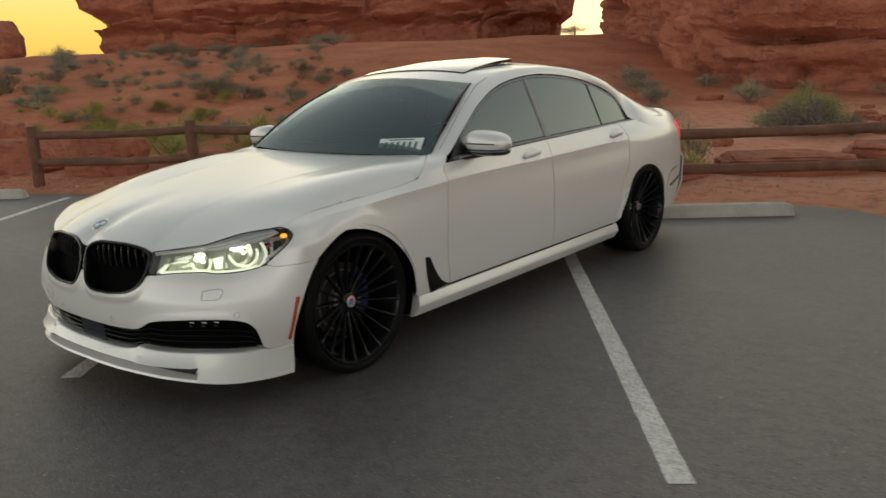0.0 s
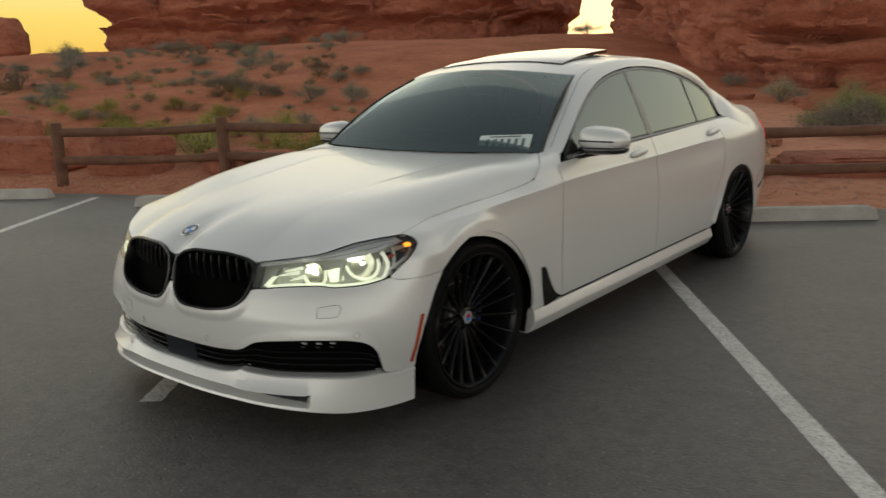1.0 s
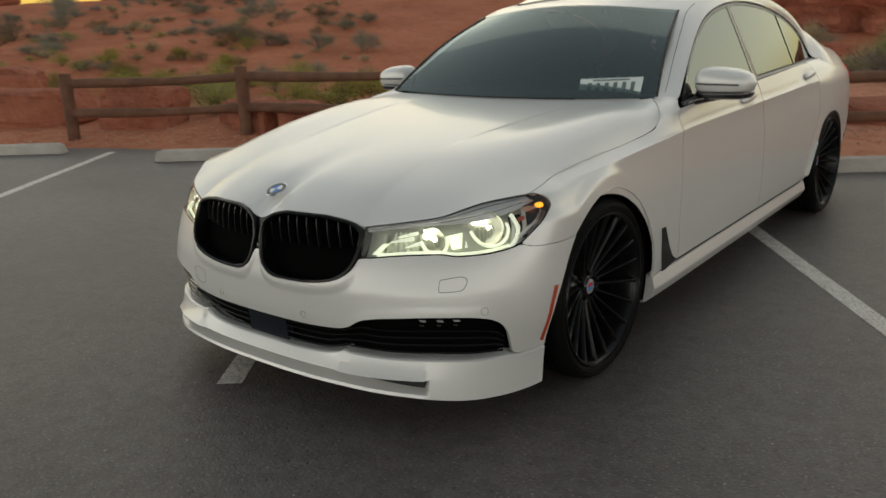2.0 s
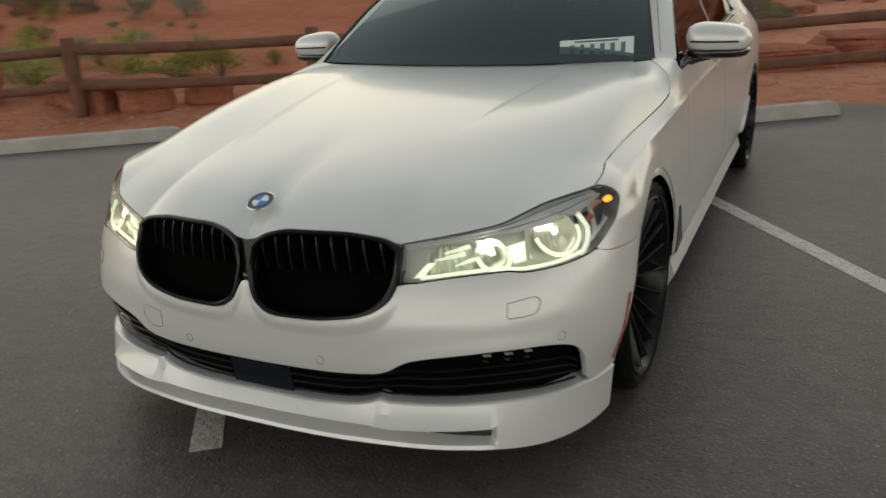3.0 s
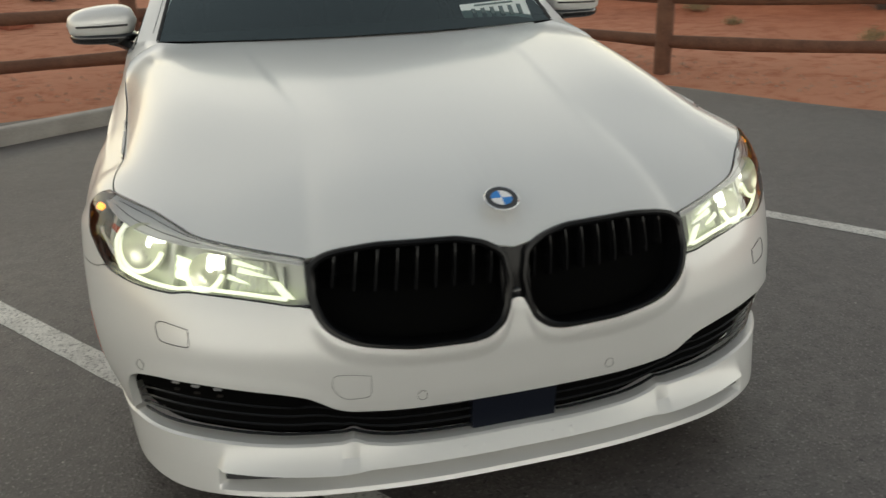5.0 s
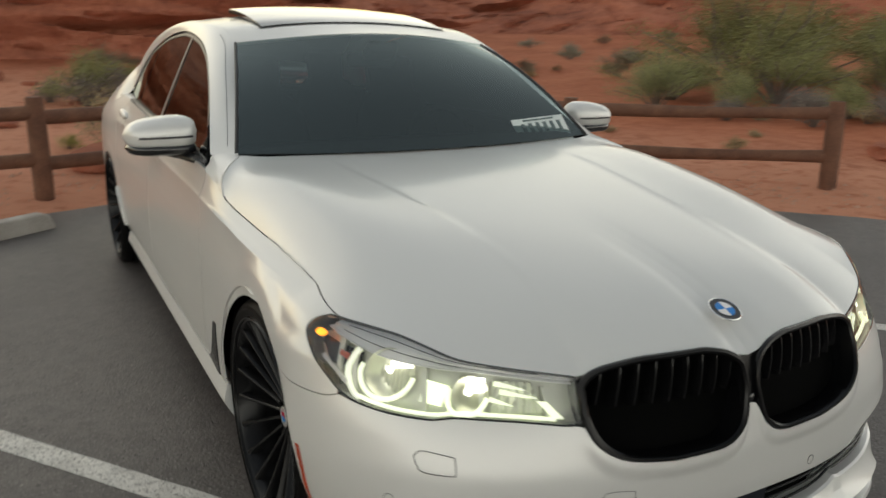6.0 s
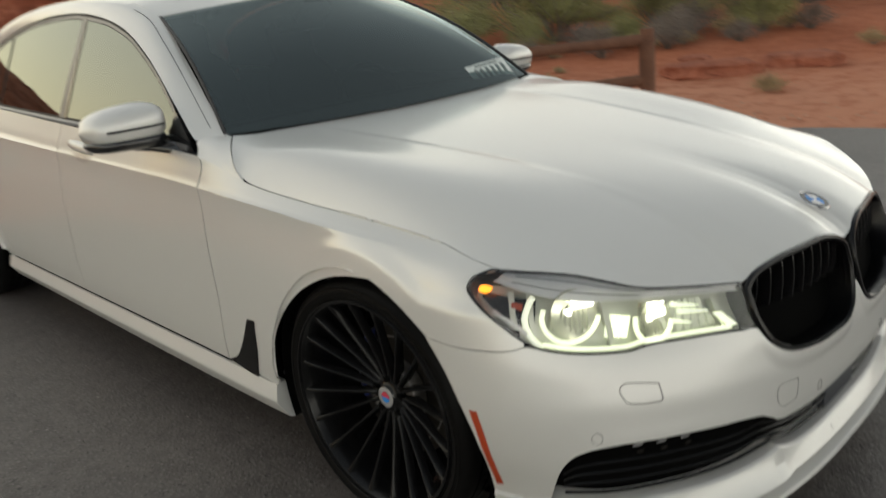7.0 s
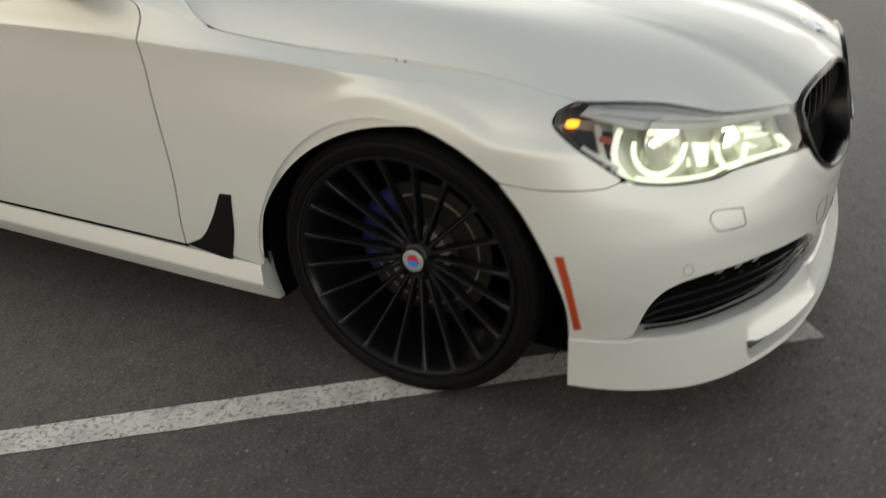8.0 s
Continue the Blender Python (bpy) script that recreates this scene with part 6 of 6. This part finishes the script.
def build_rock(name, base, label, amp, k, nu=150, nv=70, hollows=()):
    """A mass of rock: base gives, for u and v in 0..1, a point of its plain form and the way out of it. Hollows: u, v, their half sizes and depth."""
    rows = []
    for j in range(nv + 1):
        row = []
        for i in range(nu + 1):
            u, v = i / nu, j / nv
            p, n = base(u, v)
            out = amp * crag(p, k)
            for hu, hv, wu, wv, depth in hollows:
                out -= depth * ease(1.0, 0.4, math.hypot((u - hu) / wu, (v - hv) / wv) + 0.35 * noise.noise((u * 60, v * 30, hu)))
            row.append(Vector(p) + Vector(n) * out)
        rows.append(row)
    ob = part(name, grid_mesh(rows), ROCK)
    return tagged(ob, label, "rock formation")


def arc_wall(points, height, lean, round_top=0.3):
    f = chain(*[(x, y, 0) for x, y in points])

    def base(u, v):
        p, q = f(u), f(min(1, u + 0.01)) - f(max(0, u - 0.01))
        n = Vector((q[1], -q[0], 0)).normalized()
        h = height(u)
        a = min(1, v / (1 - round_top))
        over_top = max(0.0, (v - 1 + round_top) / round_top)
        back = lean(u, a) + 9 * over_top
        ends = 0.25 + 0.75 * ease(0, 0.04, u) * (1 - ease(0.96, 1, u))
        return (p[0] - n[0] * back, p[1] - n[1] * back, land(p[0], p[1]) - 0.6 + h * a + 1.2 * math.sin(math.pi * over_top / 2)), n * ends + Vector((0, 0, 0.2))
    return base


def build_rocks():
    left = [(-68, 53), (-51, 28.8), (-46.6, 24.3), (-43.4, 25.7), (-38.4, 30.7), (-34, 35.7), (-30.6, 39.4), (-28.6, 41.4), (-28, 43.4), (-31, 57)]
    build_rock("rock_mesa", arc_wall(left, lambda u: 5.6, lambda u, a: 1.0 * ease(0.48, 0.31, a) - 0.6 * a), "massive red sandstone mesa behind the desert slope", 1.6, 0.24, 240, 80,
               ((0.30, 0.31, 0.06, 0.09, 1.6), (0.45, 0.35, 0.07, 0.09, 1.3), (0.62, 0.33, 0.09, 0.08, 1.2), (0.80, 0.33, 0.05, 0.10, 1.5)))
    right = [(-25, 60), (-20.6, 45), (-19.6, 41), (-17.5, 38.2), (-12.5, 31), (-7.0, 23.4), (-3.8, 20.2), (0, 19.8), (4.5, 21), (9.2, 23.2), (17, 27), (25, 24), (32, 17), (41, 10)]
    # the right end is raised out of view, to keep sky glare off the hood
    build_rock("rock_wall", arc_wall(right, lambda u: 3.0 + 1.6 * ease(0.5, 0.2, u) + 7.0 * ease(0.70, 0.84, u), lambda u, a: -0.3 * a + 10.0 * ease(0.55, 0.75, u) * a), "red layered sandstone wall with dark hollows", 1.1, 0.42, 300, 90,
               ((0.25, 0.30, 0.02, 0.10, 1.6), (0.47, 0.46, 0.03, 0.05, 1.0), (0.53, 0.36, 0.03, 0.06, 1.1), (0.60, 0.52, 0.035, 0.05, 1.5), (0.66, 0.36, 0.018, 0.06, 1.4), (0.69, 0.27, 0.014, 0.05, 1.4), (0.72, 0.40, 0.012, 0.06, 1.4)))


def build_boulder(at, size, seed, turn=0.0, blocky=0.48):
    bm = bmesh.new()
    bmesh.ops.create_icosphere(bm, subdivisions=4, radius=1.0)
    for v in bm.verts:
        c = v.co.copy()
        sq = Vector([math.copysign(abs(t) ** blocky, t) for t in c])
        k = 1 + 0.16 * noise.fractal(c * 1.4 + Vector((seed, 0, 0)), 0.9, 2.0, 4) + 0.06 * noise.noise((c[0], c[1], c[2] * 6 + seed))
        v.co = Vector((sq[0] * size[0], sq[1] * size[1], sq[2] * size[2])) * k
    ob = part("boulder", bm, ROCK)
    ob.matrix_world = pose(at[0], at[1], land(*at) + size[2] * 0.55, 0, 0, turn)
    tagged(ob, "red sandstone boulder lying on the sand", "boulder", "boulders")


def build_gravel():
    """Loose stones along the edge of the asphalt."""
    rnd = random.Random(11)
    f = chain(*[(x, y, 0) for x, y in EDGE])
    verts, faces = [], []
    for k in range(7000):
        p = f(rnd.uniform(0.17, 0.86))
        off = abs(rnd.gauss(0, 0.9))
        x, y = p[0] + rnd.gauss(0, 0.3), p[1] + 0.05 + off
        if out_by(x, y) < 0.05:
            continue
        r = rnd.uniform(0.008, 0.03) * (1.6 if rnd.random() < 0.05 else 1)
        z = land(x, y)
        b = len(verts)
        a0 = rnd.uniform(0, 6)
        verts += [(x + r * math.cos(a0 + 1.57 * i) * rnd.uniform(0.7, 1.2), y + r * math.sin(a0 + 1.57 * i) * rnd.uniform(0.7, 1.2), z) for i in range(4)] + [(x + rnd.uniform(-0.3, 0.3) * r, y, z + r * rnd.uniform(0.5, 1.0))]
        faces += [(b + i, b + (i + 1) % 4, b + 4) for i in range(4)]
    me = bpy.data.meshes.new("gravel")
    me.from_pydata(verts, [], faces)
    me.materials.append(STONE)
    tagged(new("gravel", me), "loose tan and red gravel beside the asphalt", "gravel", kind="stuff")


def build_shrub(kind, seed, leaf, size, n, spread=1.0, loose=0.10, stem_count=16):
    """A desert shrub: stems from one root and many small leaves in clumps."""
    rnd = random.Random(seed)
    ob = thing("shrub", kind, "shrub")
    stems, leaves = bmesh.new(), bmesh.new()
    tips = []
    for k in range(stem_count):
        a, t = rnd.uniform(0, 2 * math.pi), rnd.uniform(0.1, 1.0)
        tip = Vector((math.cos(a) * 0.5 * t * spread, math.sin(a) * 0.5 * t * spread, rnd.uniform(0.55, 1.0) * (1.05 - 0.5 * t)))
        mid = tip * 0.5 + Vector((rnd.uniform(-0.08, 0.08), rnd.uniform(-0.08, 0.08), 0.05))
        tips += [tip, mid.lerp(tip, 0.6), mid.lerp(tip, 0.3)]
        pts = [Vector((0, 0, -0.05)), mid * 0.5, mid, tip]
        for p0, p1 in zip(pts, pts[1:]):
            d = (p1 - p0).orthogonal().normalized() * 0.010
            d2 = d.cross((p1 - p0).normalized())
            vs = [stems.verts.new(p) for p in (p0 + d, p0 + d2, p0 - d, p0 - d2, p1 + d * 0.6, p1 + d2 * 0.6, p1 - d * 0.6, p1 - d2 * 0.6)]
            for i in range(4):
                stems.faces.new([vs[i], vs[(i + 1) % 4], vs[4 + (i + 1) % 4], vs[4 + i]])
    for k in range(n):
        c = rnd.choice(tips) + Vector((rnd.gauss(0, loose), rnd.gauss(0, loose), rnd.gauss(0, loose * 0.8)))
        c[2] = max(0.02, c[2])
        d = Vector((rnd.gauss(0, 1), rnd.gauss(0, 1), rnd.gauss(0.5, 1))).normalized()
        e = d.orthogonal().normalized() * size * rnd.uniform(0.25, 0.5)
        d = d * size * rnd.uniform(0.7, 1.5)
        leaves.faces.new([leaves.verts.new(p) for p in (c - d * 0.5, c + e, c + d * 0.5, c - e)])
    part("branchwork", stems, TWIG, ob)
    part("foliage", leaves, leaf, ob)
    return ob


def put(protos, spots, tall=1.0):
    for i, (x, y, s) in enumerate(spots):
        proto, first = protos[i % len(protos)], i < len(protos)
        m = pose(x, y, land(x, y) - 0.03, 0, 0, (x * 37.1 + y * 11.3) % 360)
        ob = proto if first else copy_thing(proto, m)
        ob.matrix_basis = m
        ob.scale = (s * 0.66, s * 0.66, s * tall * 0.62 * (0.46 + 0.28 * ((x * 7.3) % 1)))


def scatter(seed, n, box, lo, hi, keep=lambda x, y: True):
    rnd = random.Random(seed)
    spots = []
    while len(spots) < n:
        x, y = rnd.uniform(*box[:2]), rnd.uniform(*box[2:])
        if out_by(x, y) > 1.2 and keep(x, y):
            spots.append((x, y, rnd.uniform(lo, hi)))
    return spots


def build_shrubs():
    grey = [build_shrub("grey-green desert sage shrub on red sand", k, GREY_LEAF, 0.030, 3400, 1.25) for k in (3, 4)]
    put(grey, [(-24.2, 16, 1.5), (-14.5, 11.2, 1.5), (-15.4, 11.5, 1.2), (-33, 20.5, 2.0), (-17.7, 14.7, 1.0), (-20.6, 8.7, 1.6), (-31, 14.5, 2.2), (-34, 16, 2), (-28, 18, 2.0), (-26, 19, 1.8), (-24.4, 9.4, 1.8), (-23.4, 23.2, 2.2)]
        + [(-12.9, 11.5, 1.1), (-16.7, 32.8, 2), (-2.6, 16.0, 1.6), (0.4, 16.0, 1.4), (-11.8, 11.9, 1.3), (-16.5, 15.1, 1.3), (-20.3, 15.5, 1.5), (12.5, 16.4, 1.2), (12.0, 13.7, 1.2), (1.0, 17.5, 1.2), (10.6, 12.1, 1.1), (-2.85, 12.0, 1.1), (-3.2, 12.2, 0.9), (-4.4, 15.0, 1.2), (-6.0, 17.5, 1.5), (-7.0, 19.0, 1.6), (-5.2, 20.0, 1.3), (0.9, 14.6, 0.8), (1.4, 15.0, 0.7)]
        + scatter(21, 80, (-34, -9, 7, 26), 0.4, 1.3, lambda x, y: y - 7 < -0.95 * (x + 6)) + scatter(22, 26, (3, 22, 9, 22), 0.5, 1.4) + scatter(24, 40, (-60, -30, 5, 21), 0.8, 2.2, lambda x, y: y < 6 - 0.42 * (x + 20)))
    green = [build_shrub("yellow-green rabbitbrush by the fence", k, GREEN_LEAF, 0.028, 3600, 1.15) for k in (5, 6)]
    straw = [build_shrub("dry straw-coloured grass tuft on red sand", k, STRAW, 0.036, 2000) for k in (14, 15)]
    put(straw, scatter(31, 90, (-30, -6, 5.5, 22), 0.4, 1.0, lambda x, y: y - 6 < -0.9 * (x + 5)) + scatter(32, 26, (5, 18, 2, 14), 0.35, 0.8) + [(9.5, 4.6, 0.9), (8.9, 4.9, 0.7), (10.4, 4.3, 0.9), (11.3, 3.7, 0.8)])
    put([copy_thing(straw[0], pose(0, 0, 0)), copy_thing(straw[1], pose(0, 0, 0))], [(-0.43, 7.45, 1.15), (-2.5, 15.6, 1.0)], 1.5)
    put(green, [(-7.9, 4.7, 1.5), (-6.7, 6.0, 1.7), (-6.2, 6.3, 1.3), (-7.3, 5.6, 1.2), (-13.6, 6.6, 1.3), (-12.6, 6.4, 1.1), (-10.9, 6.2, 1.0), (-10, 7.0, 0.9), (-8.8, 6.6, 0.9), (-14.2, 5.4, 1.2), (-8.0, 4.9, 0.8), (-7.1, 6.3, 0.9), (-6.1, 7.4, 0.7), (-4.1, 7.6, 0.5), (-0.86, 7.6, 0.5), (-0.32, 7.1, 0.8), (-14.9, 9, 1.0), (-16.5, 7.9, 1.2), (-11.2, 5.3, 1.5), (-11.9, 5.9, 1.6), (-10.6, 5.6, 1.4), (-9.7, 5.9, 1.3), (-9.0, 5.7, 1.2), (-12.7, 6.0, 1.3), (-8.5, 6.9, 1.3), (-10.2, 6.6, 1.5)]
        + scatter(23, 26, (-26, -8, 6, 13), 0.4, 1.0, lambda x, y: y - 6 < -0.6 * (x + 6)))
    olive = [build_shrub("olive creosote bush behind the fence", k, OLIVE_LEAF, 0.020, 11000, 1.2, 0.085, 26) for k in (8, 9)]
    put(olive, [(-0.25, 11.6, 1.7), (0.25, 11.3, 1.1), (7.6, 7.6, 1.8), (9.2, 5.4, 1.3), (10.9, 4.0, 1.5), (8.3, 6.6, 1.2), (11.6, 4.4, 1.2)], 1.5)
    tall = [build_shrub("tall airy mesquite thicket behind the fence", k, OLIVE_LEAF, 0.0125, 20000, 1.3, 0.062, 34) for k in (10, 11)]
    put(tall, [(8.8, 8.6, 3.0), (10.4, 8.4, 4.5), (12.4, 8.9, 5.2), (11, 5.8, 3.2), (14, 7.4, 5.4), (13, 5.2, 3.2), (9.8, 7.2, 3.2), (15.5, 5.0, 4.5)])
    brush = [build_shrub("dry grey brush along the fence", k, TWIG, 0.035, 2200, 1.2, 0.10, 40) for k in (12, 13)]
    put(brush, [(8.2, 5.2, 1.0), (9.0, 4.6, 1.1), (9.8, 4.9, 1.3), (10.5, 5.0, 1.3), (8.8, 5.9, 1.2), (12.0, 4.8, 1.2), (9.9, 3.9, 0.9), (7.6, 6.2, 0.9), (11.3, 3.4, 1.0), (-0.35, 11.2, 1.2), (0.1, 11.1, 1.2), (0.6, 11.3, 0.9), (-0.8, 11.7, 0.9)], 1.3)


build_ground()
build_road()
build_line((-0.235, -0.932), (-3.73, 3.75))
build_line((2.67, -0.19), (-0.74, 4.43))
build_line((-3.3, -2.1), (-6.83, 2.37))
for x, y, a in ((0.71, 4.79, 35), (-2.03, 3.83, 34), (-4.93, 2.76, 34.5), (-8.11, 1.54, 35)):
    build_stop((x, y), a)
build_fence()
build_rocks()
# boulders on the sand behind the fence
for spot, size, seed, turn in (((-8.35, 3.78), (0.60, 0.36, 0.36), 1, 24), ((-10.3, 3.15), (0.85, 0.5, 0.34), 2, 30), ((-12.8, 3.6), (0.9, 0.7, 0.45), 3, 50), ((0.6, 7.9), (0.8, 0.45, 0.16), 4, 30),
                               ((2.0, 8.8), (0.9, 0.5, 0.18), 5, 10), ((3.4, 9.5), (0.7, 0.5, 0.2), 10, 0)):
    build_boulder(spot, size, seed, turn)
build_boulder((-48.5, 19.5), (1.7, 1.3, 1.5), 12, 0, 0.85)
# smaller stones near the road's edge
for spot, size, seed, turn in (((-0.5, 6.7), (0.5, 0.35, 0.12), 6, 60), ((7.4, 3.1), (0.55, 0.3, 0.10), 7, -50), ((8.3, 2.4), (0.45, 0.3, 0.09), 8, -60), ((7.9, 3.6), (0.3, 0.2, 0.08), 11, 20),
                               ((-6.4, 4.3), (0.36, 0.28, 0.26), 9, 0), ((-5.75, 4.45), (0.30, 0.26, 0.24), 13, 40), ((-7.0, 4.5), (0.3, 0.25, 0.2), 14, 70), ((-5.2, 4.9), (0.25, 0.2, 0.16), 15, 10)):
    build_boulder(spot, size, seed, turn)
# loose ledge stones on the slope under the rocks
chance = random.Random(77)
for k in range(26):
    x, y = chance.uniform(-5.5, 2.6), chance.uniform(9.0, 17.0)
    w = chance.uniform(0.10, 0.30)
    build_boulder((x, y), (w, w * chance.uniform(0.5, 0.8), w * chance.uniform(0.22, 0.45)), 20 + k, chance.uniform(0, 180))
build_gravel()
build_shrubs()
